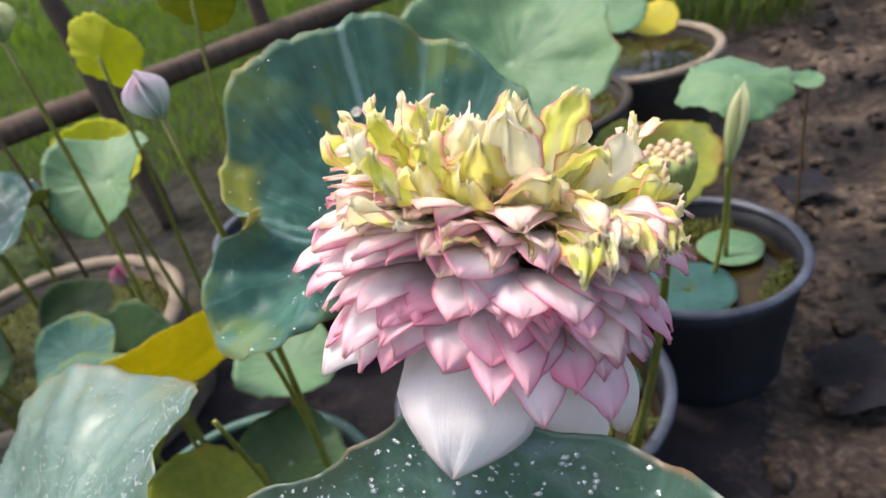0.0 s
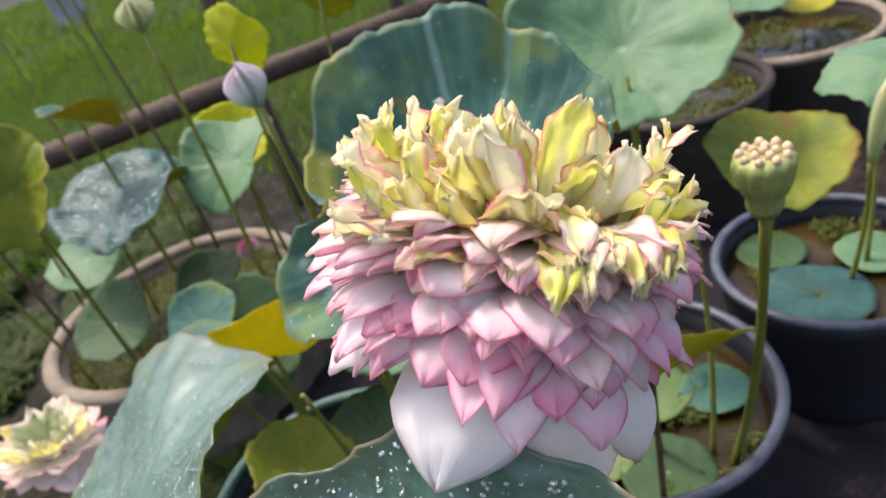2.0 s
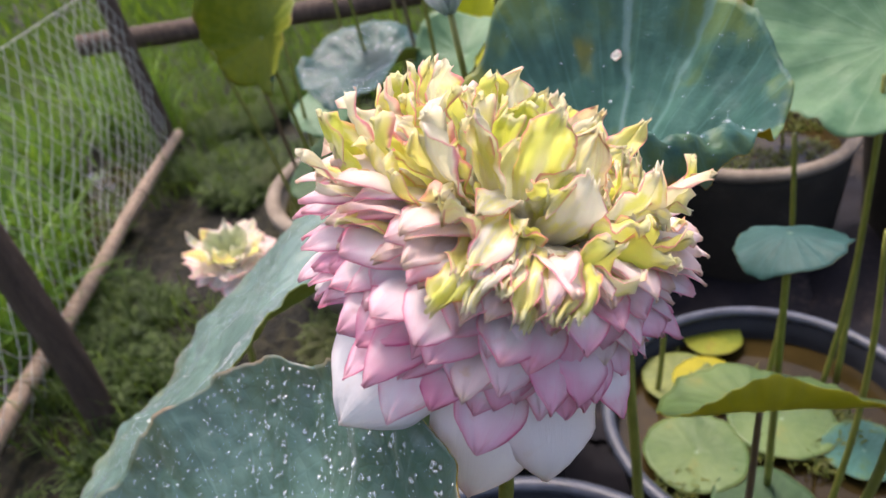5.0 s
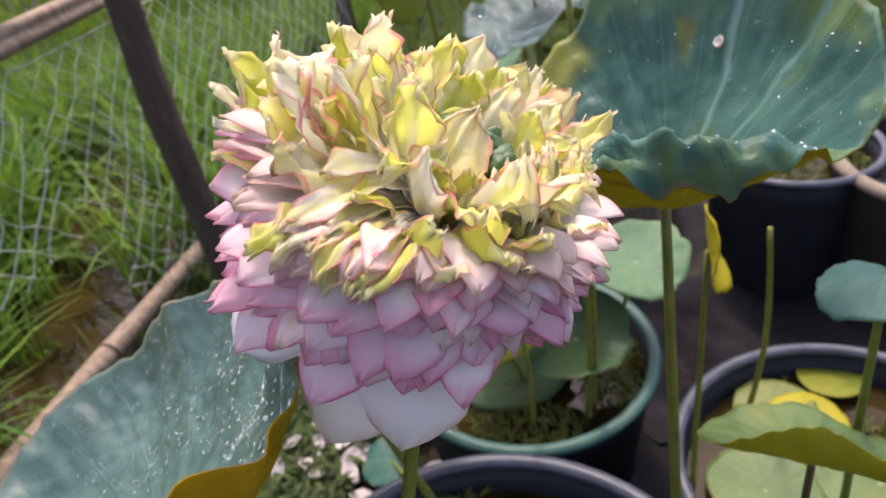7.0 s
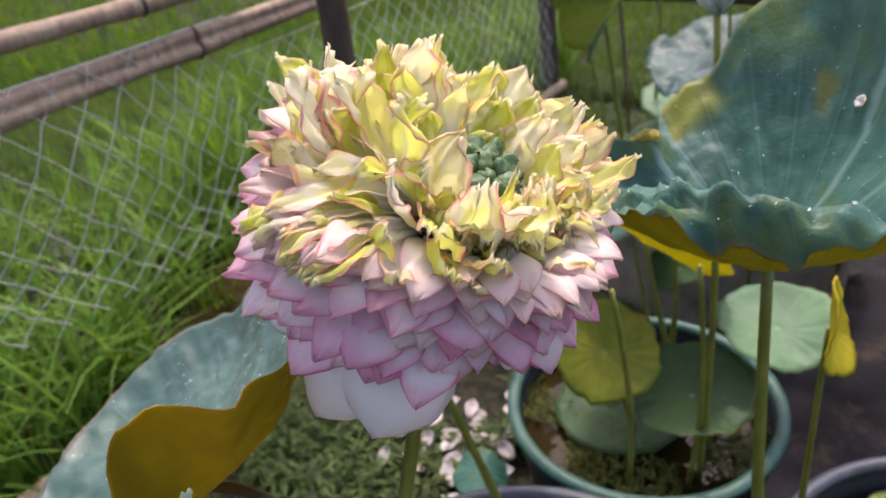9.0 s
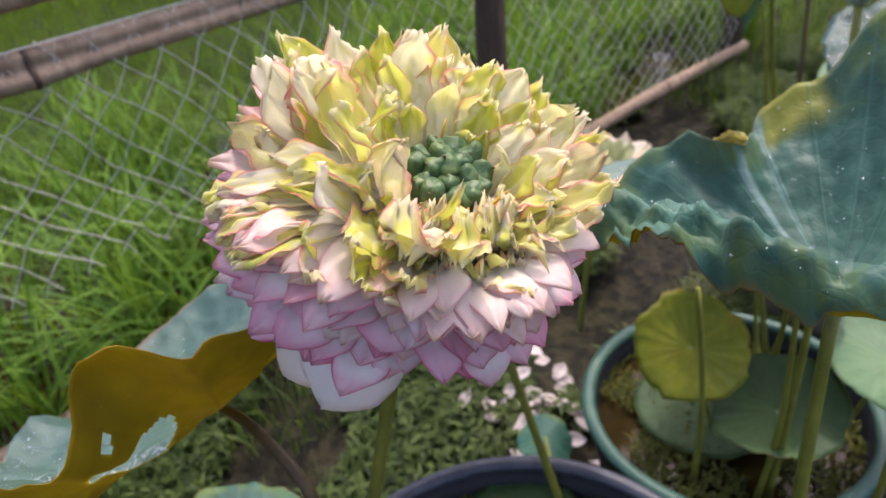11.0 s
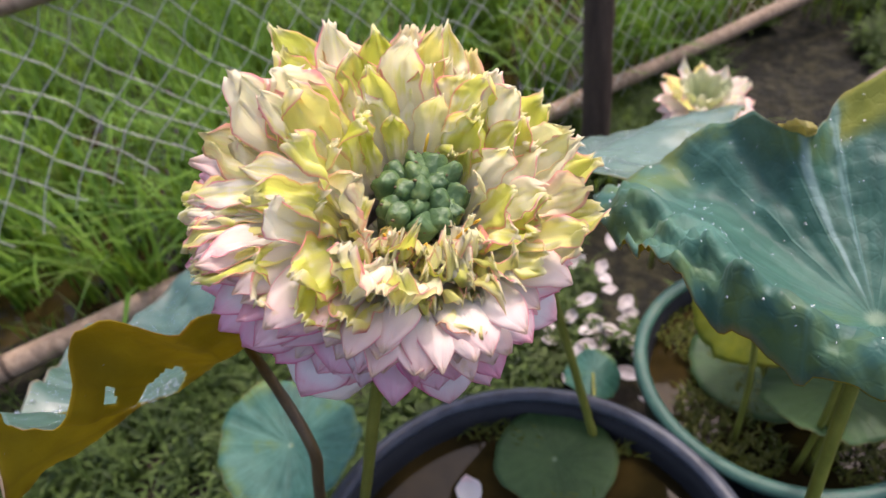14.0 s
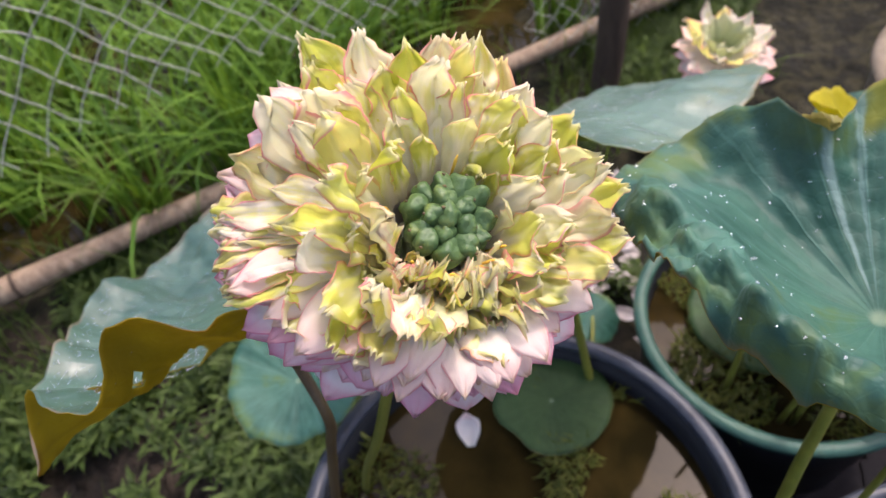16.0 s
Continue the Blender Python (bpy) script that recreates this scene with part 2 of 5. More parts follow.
M_LEAF_WET = leaf_material("leaf_wet", (0.016, 0.076, 0.060), (0.056, 0.148, 0.108), vein=(0.09, 0.19, 0.16), rim=(0.32, 0.17, 0.08), rim_from=0.975, rough=0.42, spec=0.55, coat=0.7, bloom=0.05, patch=0.25, through=0.33, thru=(0.50, 0.46, 0.08), thru_mix=0.75)
M_LEAF_GREY = leaf_material("leaf_grey", (0.040, 0.116, 0.086), (0.092, 0.196, 0.142), vein=(0.12, 0.23, 0.18), rim=(0.32, 0.17, 0.08), rim_from=0.975, rough=0.40, spec=0.6, coat=0.6, bloom=0.16, patch=0.25, edge_tint=(0.15, 0.18, 0.05), through=0.33)
M_LEAF_LIGHT = leaf_material("leaf_light", (0.058, 0.155, 0.068), (0.115, 0.225, 0.10), vein=(0.165, 0.28, 0.15), rough=0.5, bloom=0.1)
M_LEAF_MID = leaf_material("leaf_mid", (0.018, 0.054, 0.018), (0.050, 0.106, 0.034), vein=(0.055, 0.110, 0.04), rough=0.5, spec=0.28)
M_LEAF_TEAL = leaf_material("leaf_teal", (0.012, 0.056, 0.050), (0.034, 0.108, 0.090), vein=(0.06, 0.16, 0.14), rough=0.5, spec=0.3)
M_LEAF_POND = leaf_material("leaf_pond", (0.055, 0.115, 0.024), (0.125, 0.190, 0.050), vein=(0.13, 0.20, 0.07), blotches=(0.20, 0.19, 0.03), rough=0.45, spec=0.4)
M_LEAF_YELLOW = leaf_material("leaf_yellow", (0.40, 0.36, 0.010), (0.60, 0.52, 0.025), thru=(0.75, 0.70, 0.03), patch=0.2, rim=(0.25, 0.12, 0.03), vein=(0.40, 0.38, 0.06), rough=0.5, through=0.5)
M_LEAF_SHINY = leaf_material("leaf_shiny", (0.010, 0.056, 0.048), (0.030, 0.104, 0.084), vein=(0.05, 0.14, 0.12), rough=0.44, spec=0.32, patch=0.2, coat=0.06)
M_LEAF_LEMON = leaf_material("leaf_lemon", (0.40, 0.43, 0.010), (0.58, 0.60, 0.02), rim=(0.25, 0.14, 0.03), vein=(0.42, 0.46, 0.05), rough=0.5, through=0.5, thru=(0.70, 0.74, 0.03), patch=0.15)
M_LEAF_OLIVE = leaf_material("leaf_olive", (0.09, 0.13, 0.025), (0.22, 0.25, 0.06), vein=(0.26, 0.28, 0.10), blotches=(0.28, 0.24, 0.07), rough=0.45)
M_LEAF_YG = leaf_material("leaf_yellow_green", (0.13, 0.19, 0.012), (0.34, 0.36, 0.025), rim=(0.22, 0.10, 0.03), rim_from=0.93, vein=(0.20, 0.26, 0.05), blotches=(0.30, 0.17, 0.03), rough=0.5, through=0.5)
M_UNDER = leaf_material("leaf_under", (0.36, 0.25, 0.010), (0.56, 0.40, 0.018), rim=(0.20, 0.08, 0.02), vein=(0.24, 0.17, 0.02), rough=0.55, blotches=(0.11, 0.06, 0.006), patch=0.1, through=0.55, thru=(0.66, 0.47, 0.05), thru_mix=0.35)
M_UNDER_GREEN = leaf_material("leaf_under_green", (0.16, 0.22, 0.05), (0.24, 0.29, 0.07), vein=(0.26, 0.30, 0.10), rough=0.55, through=0.35)


def speckled(name, stops, scale=20.0, rough=0.6, fine=150.0, strength=0.4, distance=0.002, stretch=None, spec=0.4, rough_var=0.2, metal=0.0, through=0.0):
    g = Graph(name)
    a, b = g.noise(scale, 6.0, stretch=stretch), g.noise(fine, 4.0, stretch=stretch)
    f = g.math("ADD", g.math("MULTIPLY", a, 0.7), g.math("MULTIPLY", b, 0.3))
    c = g.ramp(f, stops)
    c = g.mix(g.math("MULTIPLY", g.random(), 0.25), c, stops[0][1])
    g.bump(g.math("ADD", g.math("MULTIPLY", a, 0.5), g.math("MULTIPLY", b, 0.5)), strength, distance)
    g.bsdf.inputs["Metallic"].default_value = metal
    return g.finish(c, g.math("ADD", rough - rough_var / 2, g.math("MULTIPLY", a, rough_var)), spec, through)


M_STEM = speckled("stem_green", [(0.3, (0.095, 0.110, 0.014)), (0.7, (0.215, 0.225, 0.036))], 40, 0.5, 400, 0.5, 0.001)
M_STEM_BROWN = speckled("stem_brown", [(0.3, (0.055, 0.035, 0.018)), (0.7, (0.13, 0.09, 0.035))], 40, 0.55, 400, 0.5, 0.001)
M_HEAD = speckled("seed_head_green", [(0.3, (0.034, 0.082, 0.030)), (0.55, (0.070, 0.132, 0.044)), (0.75, (0.17, 0.21, 0.05))], 130, 0.45, 420, 0.9, 0.0014)
M_POD = speckled("pod_green", [(0.3, (0.16, 0.20, 0.05)), (0.7, (0.34, 0.36, 0.12))], 60, 0.5, 300, 0.4, 0.001)
M_SEED = speckled("pod_seed_tan", [(0.3, (0.42, 0.28, 0.16)), (0.7, (0.66, 0.48, 0.30))], 90, 0.55, 400, 0.4, 0.0006)
M_STAMEN = speckled("stamen_orange", [(0.3, (0.75, 0.42, 0.03)), (0.7, (0.85, 0.6, 0.10))], 200, 0.6)
M_BLACK = speckled("black_plastic", [(0.3, (0.010, 0.011, 0.013)), (0.75, (0.024, 0.026, 0.030))], 14, 0.5, 160, 0.25, 0.0012, spec=0.2)
M_RIM = speckled("worn_black_rim", [(0.3, (0.022, 0.026, 0.035)), (0.75, (0.085, 0.10, 0.13))], 30, 0.42, 220, 0.3, 0.001)
M_GREENPOT = speckled("green_glaze", [(0.3, (0.018, 0.060, 0.046)), (0.55, (0.040, 0.115, 0.085)), (0.66, (0.08, 0.13, 0.085)), (0.74, (0.20, 0.125, 0.07))], 18, 0.5, 160, 0.4, 0.002)
M_CONCRETE = speckled("weathered_concrete", [(0.25, (0.075, 0.062, 0.045)), (0.5, (0.22, 0.18, 0.13)), (0.8, (0.38, 0.33, 0.25))], 12, 0.85, 120, 0.6, 0.004, spec=0.2)
# mossy concrete, its colour deepened for the shade under the big leaves
M_CONCRETE_DARK = speckled("mossy_shaded_concrete", [(0.25, (0.010, 0.009, 0.007)), (0.6, (0.032, 0.027, 0.019)), (0.85, (0.10, 0.085, 0.06))], 10, 0.8, 120, 0.6, 0.004, spec=0.25)
M_WOOD = speckled("weathered_wood", [(0.25, (0.030, 0.022, 0.016)), (0.55, (0.085, 0.060, 0.042)), (0.8, (0.17, 0.13, 0.095))], 9, 0.8, 60, 0.7, 0.004, stretch=(6, 6, 1), spec=0.2)
M_BAMBOO = speckled("old_bamboo", [(0.25, (0.085, 0.056, 0.034)), (0.5, (0.27, 0.195, 0.13)), (0.8, (0.46, 0.37, 0.26))], 11, 0.7, 70, 0.9, 0.005, stretch=(5, 5, 1), spec=0.3)
M_WIRE = speckled("grey_net_cord", [(0.3, (0.42, 0.43, 0.38)), (0.7, (0.66, 0.67, 0.60))], 60, 0.5, 300, through=0.3)
M_SHEET = speckled("black_sheeting", [(0.35, (0.006, 0.006, 0.008)), (0.55, (0.013, 0.012, 0.014)), (0.75, (0.07, 0.055, 0.04))], 6, 0.75, 60, 0.8, 0.006, spec=0.12)
M_BLUE = speckled("blue_plastic", [(0.3, (0.03, 0.10, 0.20)), (0.7, (0.07, 0.20, 0.34))], 12, 0.45, 100)
M_PALE = speckled("pale_blue_grey", [(0.3, (0.42, 0.46, 0.52)), (0.7, (0.62, 0.66, 0.72))], 12, 0.45, 100)
M_FALLEN = speckled("fallen_petal", [(0.3, (0.38, 0.32, 0.28)), (0.7, (0.74, 0.70, 0.69))], 30, 0.5, 200, through=0.25)


def grass_material(name, low, high, dry, rough=0.45):
    g = Graph(name)
    c = g.mix(g.island(), low, high)
    c = g.mix(g.span(g.noise(2.2, 3.0), 0.55, 0.75, 0.0, 0.5), c, dry)
    return g.finish(c, rough, 0.15, 0.35, g.mix(0.5, c, (0.22, 0.36, 0.02)))


M_GRASS = grass_material("tall_grass", (0.030, 0.088, 0.010), (0.15, 0.28, 0.035), (0.20, 0.20, 0.06), 0.55)
M_BANK = grass_material("bank_grass", (0.012, 0.028, 0.007), (0.050, 0.080, 0.020), (0.09, 0.075, 0.035), 0.6)
M_LAWN = grass_material("field_grass", (0.025, 0.064, 0.006), (0.078, 0.148, 0.012), (0.12, 0.155, 0.02), 0.75)
M_WEED = grass_material("weeds", (0.008, 0.020, 0.006), (0.088, 0.136, 0.034), (0.12, 0.11, 0.05), 0.5)
M_SCUM = grass_material("water_weed", (0.03, 0.045, 0.008), (0.12, 0.13, 0.025), (0.06, 0.05, 0.018))

g = Graph("soil")
a, b = g.noise(2.6, 8.0, 0.62), g.noise(38.0, 6.0, 0.6)
mud = g.ramp(g.math("ADD", g.math("MULTIPLY", a, 0.65), g.math("MULTIPLY", b, 0.35)), [(0.37, (0.006, 0.005, 0.005)), (0.465, (0.017, 0.013, 0.010)), (0.55, (0.058, 0.044, 0.032)), (0.66, (0.175, 0.135, 0.100))])
moss = g.mix(g.span(g.noise(24.0, 4.0), 0.4, 0.65), (0.008, 0.008, 0.005), (0.030, 0.028, 0.014))
sx = g.nodes.new("ShaderNodeSeparateXYZ")
g.link(g.coords(), sx.inputs[0])
side = g.math("ADD", g.math("ADD", sx.outputs[0], g.math("MULTIPLY", sx.outputs[1], 0.12)), g.math("MULTIPLY", g.math("SUBTRACT", a, 0.5), 1.2))
c = g.mix(g.span(side, -0.75, -0.25), moss, mud)
g.bump(g.math("ADD", g.math("MULTIPLY", a, 1.0), g.math("MULTIPLY", b, 0.7)), 0.9, 0.03)
M_SOIL = g.finish(c, g.span(a, 0.35, 0.65, 0.6, 0.95), 0.15)

g = Graph("pond_water")
w = g.noise(7.0, 2.0)
g.bump(w, 0.08, 0.004)
c = g.ramp(g.noise(6.0, 5.0), [(0.35, (0.010, 0.008, 0.003)), (0.7, (0.050, 0.034, 0.010))])
M_WATER = g.finish(c, 0.03, 0.14)

g = Graph("water_drop")
clear, shine, blend = g.nodes.new("ShaderNodeBsdfTransparent"), g.nodes.new("ShaderNodeBsdfGlossy"), g.nodes.new("ShaderNodeMixShader")
clear.inputs["Color"].default_value = (0.97, 0.98, 0.98, 1.0)
shine.inputs["Roughness"].default_value = 0.04
blend.inputs[0].default_value = 0.14
g.link(clear.outputs[0], blend.inputs[1])
g.link(shine.outputs[0], blend.inputs[2])
g.link(blend.outputs[0], g.out.inputs["Surface"])
M_DROP = g.mat


# ---- mesh helpers ----
def mesh_object(name, verts, faces, mats, parent=None, label="", uvs=None, slots=None, smooth=True):
    me = bpy.data.meshes.new(name)
    me.from_pydata([tuple(map(float, v)) for v in verts], [], [tuple(map(int, f)) for f in faces])
    mats = mats if isinstance(mats, (list, tuple)) else [mats]
    for m in mats:
        me.materials.append(m)
    if smooth:
        me.polygons.foreach_set("use_smooth", [True] * len(me.polygons))
    if slots is not None:
        me.polygons.foreach_set("material_index", [int(s) for s in slots])
    if uvs is not None:
        layer = me.uv_layers.new(name="UVMap")
        idx = np.empty(len(me.loops), dtype=np.int32)
        me.loops.foreach_get("vertex_index", idx)
        layer.data.foreach_set("uv", np.asarray(uvs, dtype=np.float32)[idx].ravel())
    me.update()
    ob = new(name, me)
    if parent:
        ob.parent = parent
    if label:
        tagged(ob, label)
    return ob


def thing(name, place, label, category, group="", kind="", turn=0.0):
    ob = new(name)
    ob.empty_display_size = 0.02
    ob.matrix_world = pose(*place, 0, 0, turn)
    return tagged(ob, label, category, group, kind)


def join(pieces):
    """Several (verts, faces) as one."""
    vs, fs, n = [], [], 0
    for v, f in pieces:
        vs.append(np.asarray(v, dtype=float).reshape(-1, 3))
        fs += [tuple(i + n for i in q) for q in f]
        n += len(vs[-1])
    return np.concatenate(vs), fs


def tube(points, radii, sides=8, rough=0.0, caps=True, groove=0.0):
    """A tapered tube along points, with a groove along one side where it is split."""
    pts = [Vector(p) for p in points]
    n = len(pts)
    if not hasattr(radii, "__len__"):
        radii = [radii] * n
    vs, fs = [], []
    ref = Vector((0.31, 0.95, 0.11))
    for i, p in enumerate(pts):
        d = (pts[min(i + 1, n - 1)] - pts[max(i - 1, 0)]).normalized()
        side = d.cross(ref).normalized()
        up = side.cross(d)
        for k in range(sides):
            a = 2 * math.pi * k / sides
            q = side * math.cos(a) + up * math.sin(a)
            r = radii[i] * (1 + rough * noise.noise(p * 9 + q * 1.3)) * (1 - groove * math.exp(-((math.degrees(a) - 98) / 30) ** 2))
            vs.append(p + q * r)
    for i in range(n - 1):
        for k in range(sides):
            a, b = i * sides + k, i * sides + (k + 1) % sides
            fs.append((a, b, b + sides, a + sides))
    if caps:
        fs.append(tuple(range(sides))[::-1])
        fs.append(tuple((n - 1) * sides + k for k in range(sides)))
    return np.array([tuple(v) for v in vs]), fs


def bend(a, b, bow=(0, 0, 0), n=10):
    """Points from a to b that bow out sideways."""
    a, b, w = Vector(a), Vector(b), Vector(bow)
    return [a.lerp(b, i / (n - 1)) + w * math.sin(math.pi * i / (n - 1)) for i in range(n)]


def through_points(knots, n):
    """A smooth line through all the knots, n steps from each to the next."""
    k = [Vector(q) for q in knots]
    k = [k[0] * 2 - k[1], *k, k[-1] * 2 - k[-2]]
    out = []
    for i in range(1, len(k) - 2):
        for j in range(n):
            t = j / n
            out.append(0.5 * (2 * k[i] + (k[i + 1] - k[i - 1]) * t + (2 * k[i - 1] - 5 * k[i] + 4 * k[i + 1] - k[i + 2]) * t * t + (3 * k[i] - k[i - 1] - 3 * k[i + 1] + k[i + 2]) * t ** 3))
    return out + [k[-2]]


def lathe(profile, sides=64, wobble=0.0, seed=0.0):
    vs, fs = [], []
    for r, z in profile:
        for k in range(sides):
            a = 2 * math.pi * k / sides
            q = r * (1 + wobble * noise.noise((math.cos(a) * 1.7 + seed, math.sin(a) * 1.7, z * 5)))
            vs.append((q * math.cos(a), q * math.sin(a), z))
    for i in range(len(profile) - 1):
        for k in range(sides):
            a, b = i * sides + k, i * sides + (k + 1) % sides
            fs.append((a, b, b + sides, a + sides))
    return np.array(vs), fs


def blob(rx, ry, rz, segs=10, rings=6):
    """A closed ellipsoid."""
    vs, fs = [(0, 0, -rz)], []
    for i in range(1, rings):
        p = -math.pi / 2 + math.pi * i / rings
        vs += [(rx * math.cos(p) * math.cos(2 * math.pi * k / segs), ry * math.cos(p) * math.sin(2 * math.pi * k / segs), rz * math.sin(p)) for k in range(segs)]
    vs.append((0, 0, rz))
    top = len(vs) - 1
    for k in range(segs):
        fs.append((0, 1 + (k + 1) % segs, 1 + k))
        fs.append((top, top - segs + k, top - segs + (k + 1) % segs))
    for i in range(rings - 2):
        for k in range(segs):
            a, b = 1 + i * segs + k, 1 + i * segs + (k + 1) % segs
            fs.append((a, b, b + segs, a + segs))
    return np.array(vs), fs


def basis(z, x=(1, 0, 0)):
    """A rotation whose third axis is z and whose first leans towards x."""
    z = Vector(z).normalized()
    x = Vector(x)
    x = (x - z * x.dot(z)).normalized()
    return Matrix((x, z.cross(x), z)).transposed()


# ---- ground ----
def ground():
    xs = np.concatenate([[-900, -200, -60, -25, -12, -8], np.linspace(-5.5, 3.5, 220), [5, 8, 12, 25, 60, 200, 900]])
    ys = np.concatenate([[-900, -200, -60, -25, -10, -5], np.linspace(-2.0, 7.0, 220), [8, 10, 14, 25, 60, 200, 900]])
    vs = []
    for y in ys:
        for x in xs:
            z = 0.0
            if -6 < x < 4 and -3 < y < 8:
                z = 0.05 * noise.fractal((x * 1.7, y * 1.7, 0.3), 0.9, 2.1, 5) - 0.02
                if x > 0.5:
                    z += 0.045 * noise.ridged_multi_fractal((x * 4.1, y * 4.1, 1.3), 0.9, 2.1, 5, 0.9, 2.0) - 0.04
            vs.append((x, y, z))
    n = len(xs)
    fs = [(j * n + i, j * n + i + 1, (j + 1) * n + i + 1, (j + 1) * n + i) for j in range(len(ys) - 1) for i in range(n - 1)]
    ob = mesh_object("ground", vs, fs, M_SOIL)
    tagged(ob, "wet brown trodden mud turning to mossy soil", "ground", kind="structure")


ground()


# ---- pots ----
def pot(place, r, height, rim_w, wall_mat, rim_mat, label, base=0.8, name="lotus_pot", seed=0.0, water=0.06):
    """A round tub: wall with thickness, a rolled rim and still water in it."""
    x, y = place
    ob = thing(name, (x, y, 0), label, "pot", "lotus tubs")
    t = rim_w * 0.6
    ri, ro = r - rim_w, r
    body = [(0.0, 0.0), (r * base, 0.0), (r * base + 0.006, 0.01)]
    body += [(r * base + (ro - 0.012 - r * base) * k / 8, 0.01 + (height - 0.03) * k / 8) for k in range(1, 9)]
    body += [(ri + t * 0.3, height - 0.02), (ri - 0.004, height - 0.05), (r * base - 0.02, 0.03), (0.0, 0.03)]
    mesh_object("body", *lathe(body, 64, 0.006, seed), wall_mat, ob)
    lip = []
    for k in range(9):
        a = -math.pi * 0.62 + 2 * math.pi * 0.99 * k / 8
        lip.append(((ri + ro) / 2 + rim_w / 2 * math.cos(a), height - rim_w * 0.42 + rim_w * 0.42 * math.sin(a)))
    mesh_object("rim", *lathe(lip, 72, 0.006, seed), rim_mat, ob)
    wz = height - water
    wv, wf = lathe([(0.0005, 0.0), (r * 0.5, 0.0), (ri - 0.001, 0.0)], 48)
    w = mesh_object("pond_water", wv + np.array([x, y, wz]), wf, M_WATER)
    tagged(w, "still brown water reflecting the sky in a tub", "water", kind="structure")
    return ob, wz


pot((0.375, 1.236), 0.225, 0.30, 0.022, M_BLACK, M_RIM, "black plastic tub of lotus standing on the mud", 0.78, seed=1)
pot((-0.022, 0.908), 0.254, 0.30, 0.022, M_BLACK, M_RIM, "black plastic tub with floating lotus leaves", 0.78, seed=2)
pot((-0.113, 0.338), 0.318, 0.30, 0.026, M_BLACK, M_RIM, "wide black plastic tub under the open flower", 0.80, seed=3)
pot((-0.518, 0.705), 0.238, 0.30, 0.024, M_BLACK, M_GREENPOT, "dark tub with a flaking green rim", 0.80, seed=4)
pot((-1.225, 1.318), 0.374, 0.30, 0.045, M_CONCRETE, M_CONCRETE, "large weathered concrete basin with lotus stalks", 0.92, "concrete_basin", 5)
# this wall takes the dark colour in place of the shadow on it
pot((-0.33, 1.75), 0.255, 0.36, 0.035, M_CONCRETE_DARK, M_CONCRETE, "weathered concrete basin with a pale rim", 0.85, "concrete_basin", 6)
pot((-0.60, 1.57), 0.20, 0.36, 0.022, M_BLACK, M_RIM, "black plastic tub behind the green-rimmed one", 0.80, seed=9)
pot((0.14, 2.02), 0.275, 0.38, 0.030, M_CONCRETE_DARK, M_CONCRETE_DARK, "dark mossy basin with a brown rim", 0.82, "concrete_basin", 8)
pot((0.53, 2.45), 0.30, 0.34, 0.035, M_CONCRETE_DARK, M_CONCRETE, "dark mossy concrete basin", 0.8, "concrete_basin", 7)


def sheeting(x0, x1, y0, y1, seed, label):
    """Crumpled plastic film lying over the mud, with torn edges."""
    n, m = 90, 90
    vs, fs, ok = [], [], []
    for j in range(m + 1):
        for i in range(n + 1):
            x, y = x0 + (x1 - x0) * i / n, y0 + (y1 - y0) * j / m
            ridge = noise.ridged_multi_fractal((x * 2.3 + seed, y * 2.3, 0.7), 0.9, 2.2, 5, 0.9, 2.0)
            z = 0.004 + 0.026 * ridge + 0.02 * noise.noise((x * 9, y * 9, seed))
            vs.append((x, y, z))
            e = min(i, n - i, j, m - j) / 12 + 0.8 * noise.fractal((x * 2.1, y * 2.1, seed), 0.8, 2.0, 4)
            ok.append(e > 0.35)
    w = n + 1
    for j in range(m):
        for i in range(n):
            q = (j * w + i, j * w + i + 1, (j + 1) * w + i + 1, (j + 1) * w + i)
            if all(ok[k] for k in q):
                fs.append(q)
    ob = mesh_object("plastic_sheet", vs, fs, M_SHEET)
    tagged(ob, label, "plastic sheet")


sheeting(-0.55, 0.50, 0.55, 2.2, 2.0, "crumpled black plastic sheet laid under the tubs")
sheeting(-1.02, -0.05, 0.84, 1.80, 3.0, "crumpled black plastic sheet between the tubs")
for x, y, w, d, sd in ((0.66, 0.62, 0.26, 0.20, 9.0), (0.80, 1.75, 0.16, 0.20, 11.0), (0.58, 0.98, 0.16, 0.20, 13.0)):
    sheeting(x, x + w, y, y + d, sd, "torn black plastic scrap trodden into the mud")


def clods(n, seed):
    """Lumps of trodden earth, half sunk, as one mesh."""
    rng = np.random.default_rng(seed)
    unit, uf = blob(1, 1, 0.6, 8, 5)
    pieces = []
    while len(pieces) < n:
        x, y = rng.uniform(0.2, 3.6), rng.uniform(-0.2, 5.0)
        if min(math.hypot(x - a, y - b) - r for a, b, r in ((0.375, 1.236, 0.24), (-0.022, 0.908, 0.27), (0.14, 2.02, 0.3), (0.53, 2.45, 0.32))) < 0:
            continue
        r = 0.006 + 0.024 * rng.uniform(0, 1) ** 3
        lump = np.array([1 + 0.8 * noise.noise(tuple(q * 1.6 + seed + len(pieces))) for q in unit])[:, None]
        pieces.append((unit * lump * r * rng.uniform(0.7, 1.4, 3) + np.array([x, y, 0.004])))
    v, f = join([(p, uf) for p in pieces])
    tagged(mesh_object("clods", v, f, M_SOIL), "lumps of trodden brown mud", "mud", kind="stuff")


clods(3200, 6)


# ---- fence ----
FENCE_D = Vector((-0.69, 0.724, 0))


